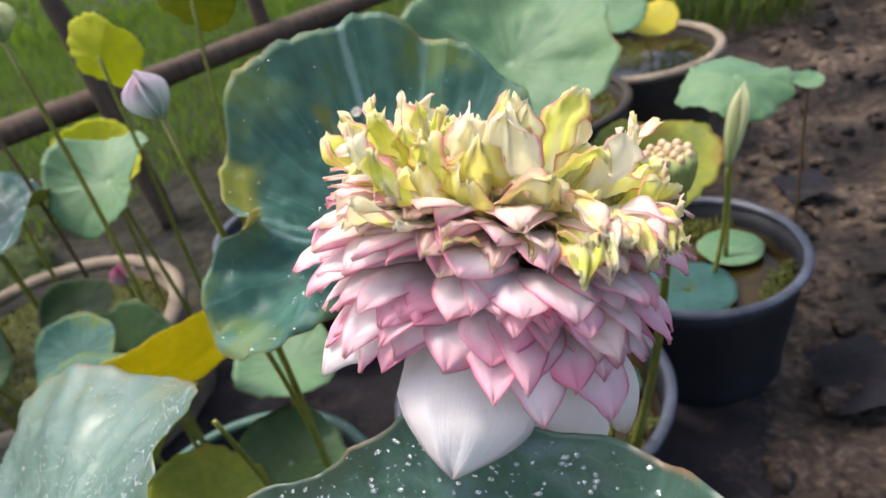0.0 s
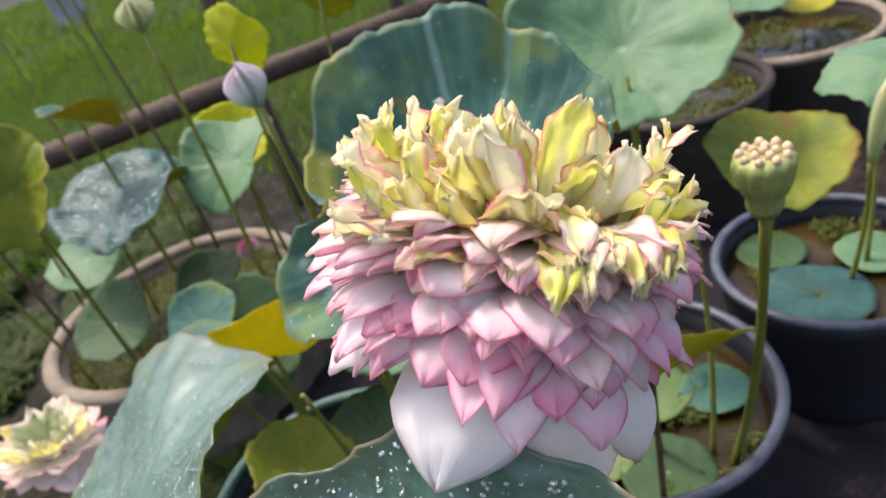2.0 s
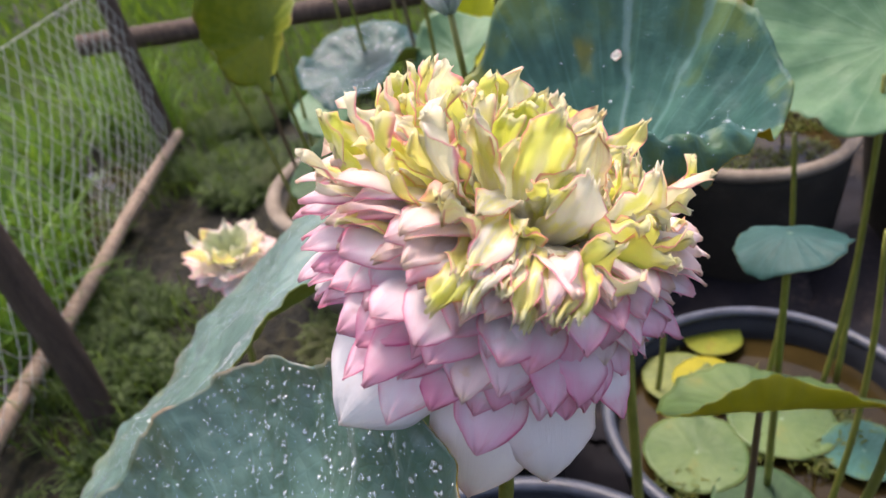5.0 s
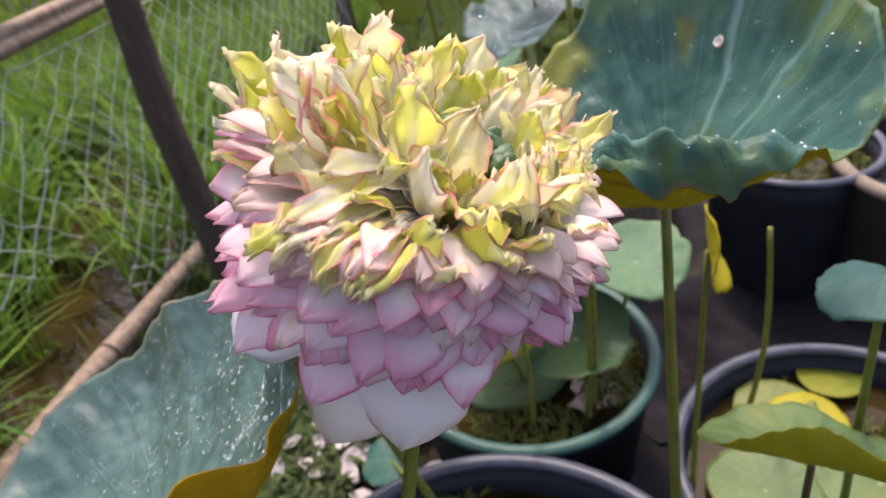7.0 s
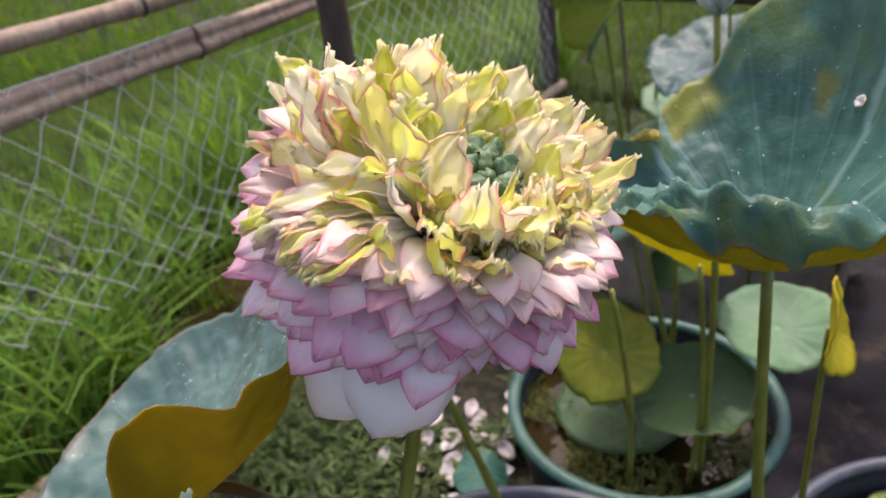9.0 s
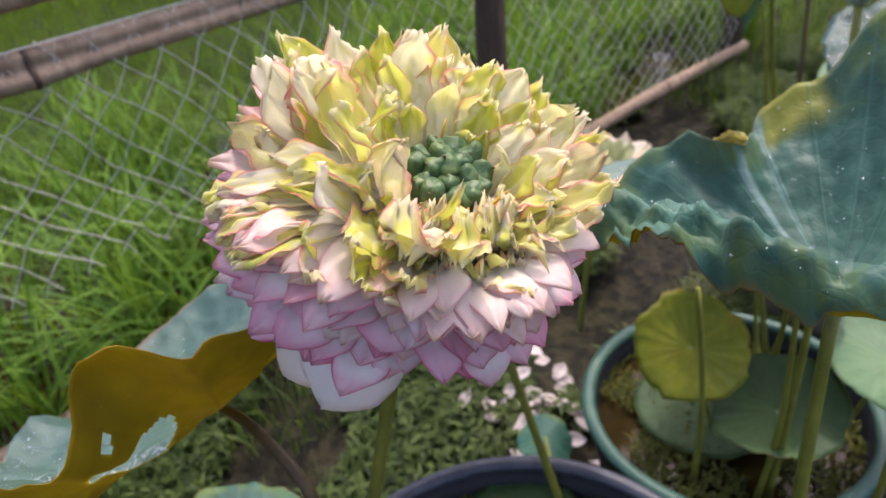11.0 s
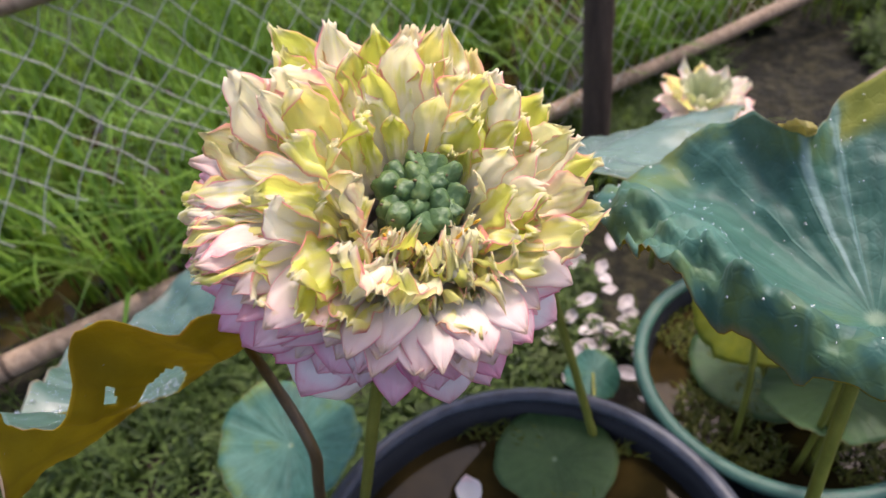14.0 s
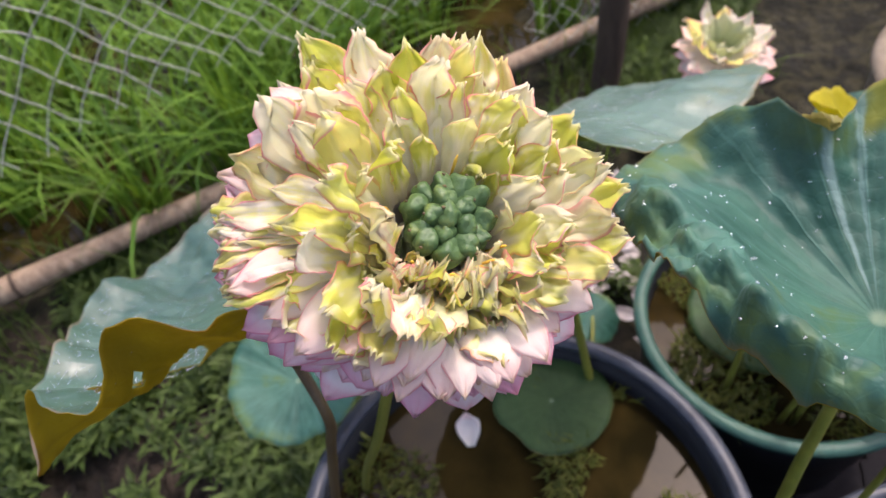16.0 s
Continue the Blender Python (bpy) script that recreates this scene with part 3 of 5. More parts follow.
def pole(name, pts, r0, r1, mat, label, category, knots=0, rough=0.12, sides=10, groove=0.0):
    pts = [Vector(p) for p in pts]
    rows = []
    for i in range(len(pts) - 1):
        rows += [pts[i].lerp(pts[i + 1], k / 10) for k in range(10)]
    rows.append(pts[-1])
    n = len(rows)
    radii = []
    for i in range(n):
        r = r0 + (r1 - r0) * i / (n - 1)
        if knots and i % knots == knots // 2:
            r *= 1.16
        radii.append(r)
    rows = [p + Vector((noise.noise(p * 2.3), noise.noise(p * 2.3 + Vector((5, 0, 0))), 0)) * 0.012 for p in rows]
    o = rows[0].copy()
    ob = thing(name, o, label, category, "fence poles")
    v, f = tube(rows, radii, sides, rough, groove=groove)
    mesh_object("pole" if not knots else "culm", v - np.array(o), f, mat, ob)
    if knots:
        for i in range(knots // 2, n - 1, knots):
            d = (rows[i + 1] - rows[i]).normalized() * 0.006
            v, f = tube([rows[i] - d, rows[i] - d * 0.4, rows[i] + d * 0.4, rows[i] + d], [radii[i] * 0.98, radii[i] * 1.06, radii[i] * 1.06, radii[i] * 0.98], sides, rough, groove=groove * 0.7)
            mesh_object("node_ring", v - np.array(o), f, M_WOOD, ob)
    return ob


pole("fence_post", [(-1.43, 0.36, -0.02), (-1.46, 0.37, 0.6), (-1.50, 0.39, 1.25)], 0.040, 0.036, M_WOOD, "rough dark wooden fence post", "post")
pole("fence_post", [(-2.80, 1.44, -0.02), (-2.80, 1.45, 1.2)], 0.042, 0.036, M_WOOD, "weathered wooden fence post at the corner", "post")
pole("fence_post", [(-1.38, 2.41, -0.02), (-1.41, 2.43, 0.55), (-1.46, 2.46, 1.1)], 0.042, 0.036, M_WOOD, "weathered wooden fence post by the field", "post")
pole("fence_post", [(-0.95, 3.1, -0.02), (-0.95, 3.1, 1.1)], 0.036, 0.032, M_WOOD, "weathered wooden fence post by the field", "post")
pole("fence_post", [(-0.10, -1.35, -0.02), (-0.10, -1.35, 1.25)], 0.040, 0.036, M_WOOD, "rough dark wooden fence post", "post")
pole("bamboo_rail", [(-0.10, -1.33, 0.10), (-1.40, 0.02, 0.10), (-2.80, 1.50, 0.10)], 0.028, 0.024, M_BAMBOO, "brown bamboo rail low along the fence", "rail", 7, 0.05)
pole("bamboo_rail", [(-0.05, -1.36, 0.86), (-1.0, -0.38, 0.86), (-1.80, 0.47, 0.87)], 0.036, 0.030, M_BAMBOO, "split brown bamboo top rail", "rail", 6, 0.10, 28, 0.5)
pole("bamboo_rail", [(-0.05, -1.36, 0.99), (-0.9, -0.50, 0.98), (-1.52, 0.17, 0.97)], 0.022, 0.020, M_BAMBOO, "thin bamboo rail above the top rail", "rail", 7, 0.06)
pole("fence_rail", [(-3.3, 1.48, 0.50), (-2.0, 2.15, 0.52), (-0.6, 3.3, 0.5), (0.2, 4.0, 0.5)], 0.052, 0.046, M_WOOD, "dark weathered wooden rail along the field", "rail")


def net(a, d, length, z0, z1, cell, label, sag=0.06, r=0.0016):
    """A diamond mesh net that hangs between rails."""
    a, d = Vector(a), Vector(d).normalized()
    side = d.cross(Vector((0, 0, 1)))
    pieces = []
    H = z1 - z0
    n = int((length + H) / cell)
    for way in (1, -1):
        for i in range(n):
            s0 = i * cell - (H if way == 1 else 0)
            pts = []
            steps = 14
            for k in range(steps + 1):
                z = H * k / steps
                s = s0 + way * z + (0 if way == 1 else 0)
                if 0 <= s <= length:
                    p = a + d * s + Vector((0, 0, z0 + z))
                    q = noise.noise((s * 1.3, z * 2.0, 3.0))
                    p += side * sag * q + Vector((0, 0, -sag * (1 - z / H) * (0.5 + q)))
                    p += d * 0.026 * noise.noise((s * 9, z * 11, way)) + Vector((0, 0, 0.02 * noise.noise((s * 7, z * 9, way + 5.0))))
                    pts.append(p)
            if len(pts) > 1:
                pieces.append(tube(pts, r, 4, caps=False))
    for z in (H,):
        edge = []
        for i in range(81):
            s = length * i / 80
            q = noise.noise((s * 1.3, z * 2.0, 3.0))
            edge.append(a + d * s + Vector((0, 0, z0 + z)) + side * sag * q + Vector((0, 0, -sag * (1 - z / H) * (0.5 + q))))
        pieces.append(tube(edge, r * 1.4, 5, caps=False))
    v, f = join(pieces)
    ob = mesh_object("fence_net", v, f, M_WIRE)
    return tagged(ob, label, "net", kind="stuff")


net((-0.10, -1.34, 0), FENCE_D, 2.0, 0.46, 0.90, 0.082, "grey diamond mesh net sagging from the bamboo rails", 0.14, 0.0016)
net((-1.49, 0.11, 0), FENCE_D, 1.85, 0.10, 0.80, 0.080, "fine pale net stretched between the fence posts", 0.06, 0.0013)


# ---- plants of the ground ----
def blades(name, places, mat, label, length, width, lean, seed, parts=3, category="grass"):
    """Many arching blades in one mesh."""
    rng = np.random.default_rng(seed)
    n = len(places)
    base = np.asarray(places, float)
    L = rng.uniform(*length, n)
    W = rng.uniform(*width, n)
    az = rng.uniform(0, 2 * np.pi, n)
    ln = rng.uniform(*lean, n)
    d = np.c_[np.cos(az), np.sin(az), np.zeros(n)]
    s = np.c_[-np.sin(az), np.cos(az), np.zeros(n)]
    rows = []
    for k in range(parts + 1):
        u = k / parts
        out = ln * u * u
        up = u * np.sqrt(np.maximum(0.05, 1 - (ln * u * 0.75) ** 2))
        mid = base + d * (L * out)[:, None]
        mid[:, 2] += L * up * (1 - 0.25 * ln * u)
        wd = W * (1 - u) ** 0.7 * (0.6 + 0.8 * u)
        if k < parts:
            rows += [mid - s * wd[:, None] / 2, mid + s * wd[:, None] / 2]
        else:
            rows += [mid]
    v = np.stack(rows, 1)
    m = v.shape[1]
    one = [(2 * k, 2 * k + 1, 2 * k + 3, 2 * k + 2) for k in range(parts - 1)] + [(2 * parts - 2, 2 * parts - 1, 2 * parts)]
    fs = [tuple(i * m + q for q in f) for i in range(n) for f in one]
    ob = mesh_object(name, v.reshape(-1, 3), fs, mat)
    return tagged(ob, label, category, kind="stuff")


def scatter(n, fn, seed):
    """n random places that fn(x, y) keeps, from the box that fn.box names."""
    rng = np.random.default_rng(seed)
    out = []
    x0, x1, y0, y1 = fn.box
    while len(out) < n:
        x, y = rng.uniform(x0, x1), rng.uniform(y0, y1)
        if fn(x, y):
            out.append((x, y, 0.0))
    return out


def fence_side(x, y):
    """How far beyond the bamboo fence a place lies."""
    return -((x + 0.10) * 0.724 + (y + 1.34) * 0.69)


def in_field(x, y):
    beyond = fence_side(x, y) > 1.3 or (fence_side(x, y) > 0.0 and noise.noise((x * 4, y * 4, 6.0)) > 0.25)
    far = (y - 1.48) - 0.80 * (x + 3.3) > -0.1
    return (beyond or far) and x < 0.9 - 0.15 * y + noise.noise((x, y, 2.0)) * 0.4


in_field.box = (-7.0, 0.8, -4.5, 7.5)
blades("field_grass", scatter(84000, in_field, 1), M_LAWN, "bright green grass of the field behind the fence", (0.07, 0.18), (0.006, 0.013), (0.3, 1.0), 11, 2)


def far_field(x, y):
    return (x < -5.5 or y > 6.5 or y < -4.0) and x < 0.5


far_field.box = (-16.0, 0.5, -12.0, 16.0)
blades("far_field_grass", scatter(40000, far_field, 31), M_LAWN, "green grass of the field far behind the fence", (0.14, 0.32), (0.020, 0.045), (0.3, 1.0), 32, 2)


def by_fence(x, y):
    s = fence_side(x, y)
    return 0.03 < s < 1.5 and noise.noise((x * 2.6, y * 2.6, 7.0)) > -0.12


by_fence.box = (-3.6, 0.2, -2.0, 1.8)
clumps = scatter(210, by_fence, 2)
rng = np.random.default_rng(5)
tall = [(x + rng.normal(0, 0.03), y + rng.normal(0, 0.03), 0.0) for x, y, _ in clumps for _ in range(22)]
blades("tall_grass", tall, M_GRASS, "tall arching green grass beyond the net", (0.26, 0.62), (0.009, 0.022), (0.15, 1.0), 12, 5)


v = [tuple(Vector((-0.10, -1.34, 0.004)) + FENCE_D * a + Vector((-0.724, -0.69, 0)) * b) for a, b in ((-0.3, 0.10), (3.9, 0.10), (3.9, 1.5), (-0.3, 1.5))]
tagged(mesh_object("paddy_water", v, [(0, 1, 2, 3)], M_WATER), "shallow brown water standing between the grass clumps", "water", kind="structure")


def far_bank(x, y):
    return noise.noise((x * 2, y * 2, 4.0)) > -0.3


far_bank.box = (0.5, 3.2, 3.3, 5.5)
blades("bank_grass", scatter(5000, far_bank, 21), M_BANK, "dark rank grass on the bank behind the mud", (0.15, 0.45), (0.008, 0.018), (0.2, 0.9), 22, 4)


def weed_bed(x, y):
    near = -1.25 < fence_side(x, y) < 0.1 and x > -3.0
    hole = any(math.hypot(x - a, y - b) < r for a, b, r in ((-0.113, 0.338, 0.33), (-0.518, 0.702, 0.26), (-1.225, 1.318, 0.39)))
    hole = hole or math.hypot((x + 1.95) / 0.46, (y - 1.02) / 0.24) < 1.0 + 0.4 * noise.noise((x * 5, y * 5, 9.0))
    return near and not hole and noise.noise((x * 3, y * 3, 1.0)) > -0.02 - 0.25 * noise.noise((x * 11, y * 11, 4.0))


weed_bed.box = (-3.0, 0.6, -1.5, 2.6)
def leafy(name, places, mat, label, leaf, height, seed):
    """Small branching plants, each a few pairs of pointed leaves on a short stem, in one mesh."""
    rng = np.random.default_rng(seed)
    base = np.asarray(places, float)
    vs = []
    for k in range(8):
        n = len(base)
        az = rng.uniform(0, 6.283, n)
        h = rng.uniform(*height, n) * (0.25 + 0.75 * k / 7)
        L = rng.uniform(*leaf, n) * (1.15 - 0.4 * k / 7)
        W = L * rng.uniform(0.17, 0.30, n)
        rise = rng.uniform(-0.1, 0.8, n)
        d = np.c_[np.cos(az), np.sin(az), rise]
        q = np.c_[-np.sin(az), np.cos(az), np.zeros(n)]
        o = base + np.c_[rng.normal(0, 0.006, (n, 2)), h]
        mid = o + d * (L * 0.5)[:, None]
        tip = o + d * L[:, None] - np.c_[np.zeros((n, 2)), L * 0.3]
        vs.append(np.stack([o, mid - q * W[:, None] / 2, tip, mid + q * W[:, None] / 2, mid - np.c_[np.zeros((n, 2)), W * 0.25]], 1))
    v = np.concatenate(vs)
    one = ((0, 1, 4), (1, 2, 4), (0, 4, 3), (4, 2, 3))
    fs = [tuple(i * 5 + q for q in f) for i in range(len(v)) for f in one]
    ob = mesh_object(name, v.reshape(-1, 3), fs, mat)
    return tagged(ob, label, "weeds", kind="stuff")


def fence_foot(x, y):
    return -0.42 < fence_side(x, y) < 0.1 and math.hypot(x + 1.225, y - 1.318) > 0.40 and math.hypot((x + 1.95) / 0.46, (y - 1.02) / 0.24) > 1.0 + 0.4 * noise.noise((x * 5, y * 5, 9.0)) and noise.noise((x * 4, y * 4, 7.0)) > -0.25


fence_foot.box = (-3.2, 0.4, -1.5, 2.0)
blades("fence_grass", scatter(2600, fence_foot, 61), M_WEED, "short dull grass growing along the fence foot", (0.06, 0.20), (0.004, 0.009), (0.2, 1.0), 62, 4, "grass")
leafy("weeds", scatter(10500, weed_bed, 3), M_WEED, "low leafy green weeds over the soil along the fence", (0.024, 0.056), (0.008, 0.070), 13)
blades("thin_grass", scatter(2600, weed_bed, 41), M_WEED, "thin grass among the weeds along the fence", (0.05, 0.14), (0.003, 0.006), (0.3, 1.1), 42, 3, "grass")


# ---- lotus leaves ----
def leaf_surface(R, cup, waves, lobes, rings=16, segs=72, seed=0.0, power=1.7, ragged=0.02, pleat=0.02, bumpy=0.012, lip_from=0.78, folds=0.04, ridge=None):
    pts = np.zeros((rings + 1, segs, 3))
    for i in range(rings + 1):
        r = i / rings
        for j in range(segs):
            th = 2 * math.pi * j / segs
            q = R * r * (1 + ragged * r * noise.fractal((math.cos(th) * 2.2 + seed, math.sin(th) * 2.2, 0.5), 0.8, 2.0, 4))
            z = cup * R * r ** power
            for k, amp, ph in waves:
                z += amp * R * r ** 2.2 * math.cos(k * th + ph)
            for t0, width, dz, dr, lip in lobes:
                dlt = (math.degrees(th) - t0 + 180) % 360 - 180
                e = math.exp(-(dlt / width) ** 2)
                z += dz * R * r ** 3 * e - lip * R * max(0.0, (r - lip_from) / (1 - lip_from)) ** 1.3 * e
                q *= 1 + dr * r * r * e
                if lip:
                    z += e * R * (0.05 * math.exp(-((r - lip_from + 0.02) / 0.05) ** 2) + 0.05 * max(0.0, (r - lip_from) / (1 - lip_from)) * noise.fractal((th * 9 + seed, r * 9, 0.4), 0.8, 2.1, 4))
            if ridge:
                t0, width, rise, crest, fall = ridge
                dlt = (math.degrees(th) - t0 + 180) % 360 - 180
                e = math.exp(-abs(dlt / width) ** 3)
                c_ = crest * (1 + 0.10 * math.sin(3.1 * th + seed) + 0.05 * math.sin(7 * th))
                o = max(0.0, (r - c_) / (1 - c_))
                z += e * R * (rise * (min(1.0, r / c_) ** 2.2) - fall * o ** 1.7 * (1 + 0.25 * math.sin(6.5 * th + seed)) + 0.10 * min(1.0, o * 3) * noise.fractal((th * 7 + seed, r * 7, 0.4), 0.8, 2.1, 4))
            x, y = q * math.cos(th), q * math.sin(th)
            z += folds * R * r * noise.fractal((x / R * 2.4 + seed, y / R * 2.4, 0.2), 0.9, 2.1, 4)
            z += pleat * R * r * (abs(math.sin(10.5 * th + 0.6 * math.sin(3 * th + seed))) - 0.6) * (1.2 + noise.noise((math.cos(th) * 3, math.sin(th) * 3, seed)))
            z += bumpy * R * r * noise.fractal((x / R * 7 + seed, y / R * 7, 0.9), 0.9, 2.1, 3)
            z -= 0.03 * R * math.exp(-(r / 0.08) ** 2)
            pts[i, j] = (x, y, z)
    return pts


def lotus_leaf(label, hub, normal, R, base=None, cup=0.25, waves=((3, 0.05, 0.4), (5, 0.04, 1.0)), lobes=(), turn=(1, 0, 0), top=None, under=None,
               stem=None, stem_r=0.0045, bow=(0, 0, 0), seed=0.0, power=1.7, ragged=0.02, rings=14, segs=84, name="lotus_leaf", group="lotus leaves", holes=(), pleat=0.02, bumpy=0.012, lip_from=0.78, folds=0.04, ridge=None, via=()):
    """A round leaf on its stalk: two faces a millimetre apart, closed at the rim."""
    ob = thing(name, hub, label, "leaf", group)
    rot = basis(normal, turn)
    p = leaf_surface(R, cup, waves, lobes, rings, segs, seed, power, ragged, pleat, bumpy, lip_from, folds, ridge)
    n1 = (rings + 1) * segs
    flat = p.reshape(-1, 3) @ np.array(rot).T
    low = p.copy()
    low[:, :, 2] -= 0.0009
    low = low.reshape(-1, 3) @ np.array(rot).T
    fs, slots = [], []
    for i in range(rings):
        for j in range(segs):
            a, b = i * segs + j, i * segs + (j + 1) % segs
            mid = (p[i, j] + p[i + 1, (j + 1) % segs]) / 2
            if any(math.hypot(mid[0] - R * hr * math.cos(radians(ht)), mid[1] - R * hr * math.sin(radians(ht))) < hs for ht, hr, hs in holes):
                continue
            fs.append((a, a + segs, b + segs, b)); slots.append(0)
            fs.append((n1 + a, n1 + b, n1 + b + segs, n1 + a + segs)); slots.append(1)
    for j in range(segs):
        a, b = rings * segs + j, rings * segs + (j + 1) % segs
        fs.append((a, n1 + a, n1 + b, b)); slots.append(1)
    uv = [(j / segs if j else 0.0, i / rings) for i in range(rings + 1) for j in range(segs)]
    mesh_object("blade", np.concatenate([flat, low]), fs, [top or M_LEAF, under or M_UNDER_GREEN], ob, uvs=uv + uv, slots=slots)
    if base is not None:
        a = Vector(base) - Vector(hub)
        b = rot @ Vector((0, 0, -0.03 * R - 0.001))
        pts = through_points([a, *[Vector(q) - Vector(hub) for q in via], b], 6) if via else bend(a, b, bow, 12)
        v, f = tube(pts, [stem_r * (1.25 - 0.4 * i / (len(pts) - 1)) for i in range(len(pts))], 8, 0.06)
        mesh_object("stalk", v, f, stem or M_STEM, ob)
    return ob, p, rot


def droplets(ob, p, rot, n, seed, size=(0.0008, 0.0026), keep=None):
    """Beads of water lying on a leaf's upper face, as one part."""
    rng = np.random.default_rng(seed)
    rings, segs, _ = p.shape
    pieces = []
    unit, uf = blob(1, 1, 0.55, 10, 6)
    R = np.array(rot)
    for _ in range(n):
        i = int(rng.uniform(0.15, 0.97) ** 0.6 * (rings - 1))
        j = int(rng.uniform(0, segs))
        if keep and not keep(j / segs * 360, i / rings):
            continue
        fu, fv = rng.uniform(0, 1, 2)
        i2, j2 = min(i + 1, rings - 1), (j + 1) % segs
        q = (p[i, j] * (1 - fu) + p[i2, j] * fu) * (1 - fv) + (p[i, j2] * (1 - fu) + p[i2, j2] * fu) * fv
        s = rng.uniform(0, 1) ** 2.5 * (size[1] - size[0]) + size[0]
        nz = np.cross(p[i2, j] - p[i, j], p[i, j2] - p[i, j])
        nz /= np.linalg.norm(nz) + 1e-9
        pieces.append(((unit * s * np.array([rng.uniform(0.8, 1.5), 1.0, 1.0]) + q + nz * s * 0.50) @ R.T, uf))
    v, f = join(pieces)
    d = mesh_object("dew", v, f, M_DROP, ob, "clear beads of rain water")
    d["kind"] = "stuff"


WATER_Z = 0.25
# the wet cupped leaf just under the flower, and the one behind it
ob, p, rot = lotus_leaf("large wet blue-green lotus leaf beaded with rain, edges browned", (-0.083, 0.112, 0.804), (-0.286, -0.466, 0.837), 0.207, (-0.066, 0.065, WATER_Z - 0.03),
                        cup=0.27, power=2.5, waves=((5, 0.03, 0.3), (9, 0.03, 1.0)), lobes=((37, 13, 0.12, 0.0, 0.0), (60, 9, -0.05, -0.07, 0.0), (92, 24, 0.02, -0.13, 0.0), (-14, 13, -0.26, 0.03, 0.0), (-48, 26, 0.0, -0.2, 0.0), (1, 9, 0.05, -0.10, 0.0), (190, 30, 0.06, 0.05, 0.0), (142, 34, 0.0, -0.16, 0.0), (275, 34, 0.0, -0.20, 0.0), (21, 4.5, -0.05, 0.0, 0.0), (34, 6, 0.07, 0.0, 0.0), (43, 3.5, -0.06, 0.0, 0.0)),
                        top=M_LEAF_WET, under=M_UNDER, stem=M_STEM_BROWN, stem_r=0.0046, bow=(0.02, 0.02, 0), seed=3.3, rings=64, segs=280, ragged=0.04, pleat=0.010, bumpy=0.02, folds=0.05, holes=((24, 0.86, 0.0045), (8, 0.77, 0.009), (17, 0.635, 0.022), (12, 0.60, 0.022), (23, 0.64, 0.020)), via=((-0.032, 0.135, 0.5), (-0.006, 0.188, 0.7), (0.004, 0.208, 0.785), (-0.035, 0.165, 0.815)))
droplets(ob, p, rot, 3400, 4, (0.0004, 0.0021))
ob, p, rot = lotus_leaf("large grey-green lotus leaf covered in rain beads", (-0.44, 0.305, 0.722), (-0.52, -0.28, 0.806), 0.217, (-0.37, 0.42, WATER_Z - 0.05),
                        cup=0.06, waves=((2, 0.03, 1.3), (3, 0.04, 0.2)), lobes=((20, 12, 0.05, -0.06, 0.0), (126, 26, -0.08, 0.36, 0.0), (70, 30, -0.28, 0.0, 0.0)), top=M_LEAF_GREY, under=M_UNDER_GREEN, stem_r=0.006, seed=8.1, rings=44, segs=200, ragged=0.06, pleat=0.008, bumpy=0.016, folds=0.06)
droplets(ob, p, rot, 3400, 5, (0.0005, 0.0024))
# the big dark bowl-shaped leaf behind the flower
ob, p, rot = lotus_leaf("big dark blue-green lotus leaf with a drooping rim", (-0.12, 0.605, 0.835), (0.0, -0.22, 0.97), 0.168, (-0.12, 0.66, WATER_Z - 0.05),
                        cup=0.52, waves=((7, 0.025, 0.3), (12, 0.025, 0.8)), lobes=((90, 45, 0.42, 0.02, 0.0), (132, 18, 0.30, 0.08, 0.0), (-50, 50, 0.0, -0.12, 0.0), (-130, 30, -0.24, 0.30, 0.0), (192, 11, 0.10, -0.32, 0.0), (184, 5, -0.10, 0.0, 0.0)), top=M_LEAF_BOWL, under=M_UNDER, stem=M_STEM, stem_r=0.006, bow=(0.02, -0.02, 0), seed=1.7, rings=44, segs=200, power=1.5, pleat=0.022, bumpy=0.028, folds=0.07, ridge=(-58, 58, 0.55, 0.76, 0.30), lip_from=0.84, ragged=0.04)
droplets(ob, p, rot, 320, 6, size=(0.0006, 0.0020))
curl, cf = [], []
for i in range(13):
    edge = Vector(p[-1, round((187 + 11 * i / 12) / 360 * 200) % 200])
    out = Vector((edge.x, edge.y, 0)).normalized()
    q = 0.0012 + 0.0052 * math.sin(math.pi * i / 12) ** 0.8
    for k in range(11):
        a = radians(-20 + 25 * k)
        curl.append(rot @ (edge - out * 0.003 + Vector((0, 0, q)) + q * (out * math.sin(a) - Vector((0, 0, math.cos(a))))))
for i in range(12):
    for k in range(10):
        cf.append((i * 11 + k, i * 11 + k + 1, (i + 1) * 11 + k + 1, (i + 1) * 11 + k))
mesh_object("curled_edge", curl, cf, M_UNDER, ob, "yellow-brown edge curled inward")
fleck_at = rot @ Vector(p[32, 59]) + Vector((-0.12, 0.605, 0.835))
lotus_leaf("large pale green lotus leaf catching the light", (0.035, 1.125, 0.82), (0.05, -0.55, 0.8), 0.172, (0.05, 1.06, 0.25), cup=0.25, waves=((2, 0.10, 0.9), (3, 0.08, 0.0), (7, 0.03, 0.4)), ragged=0.12, folds=0.08, pleat=0.012, top=M_LEAF_LIGHT, under=M_UNDER_GREEN, seed=4.4, rings=18, segs=80)
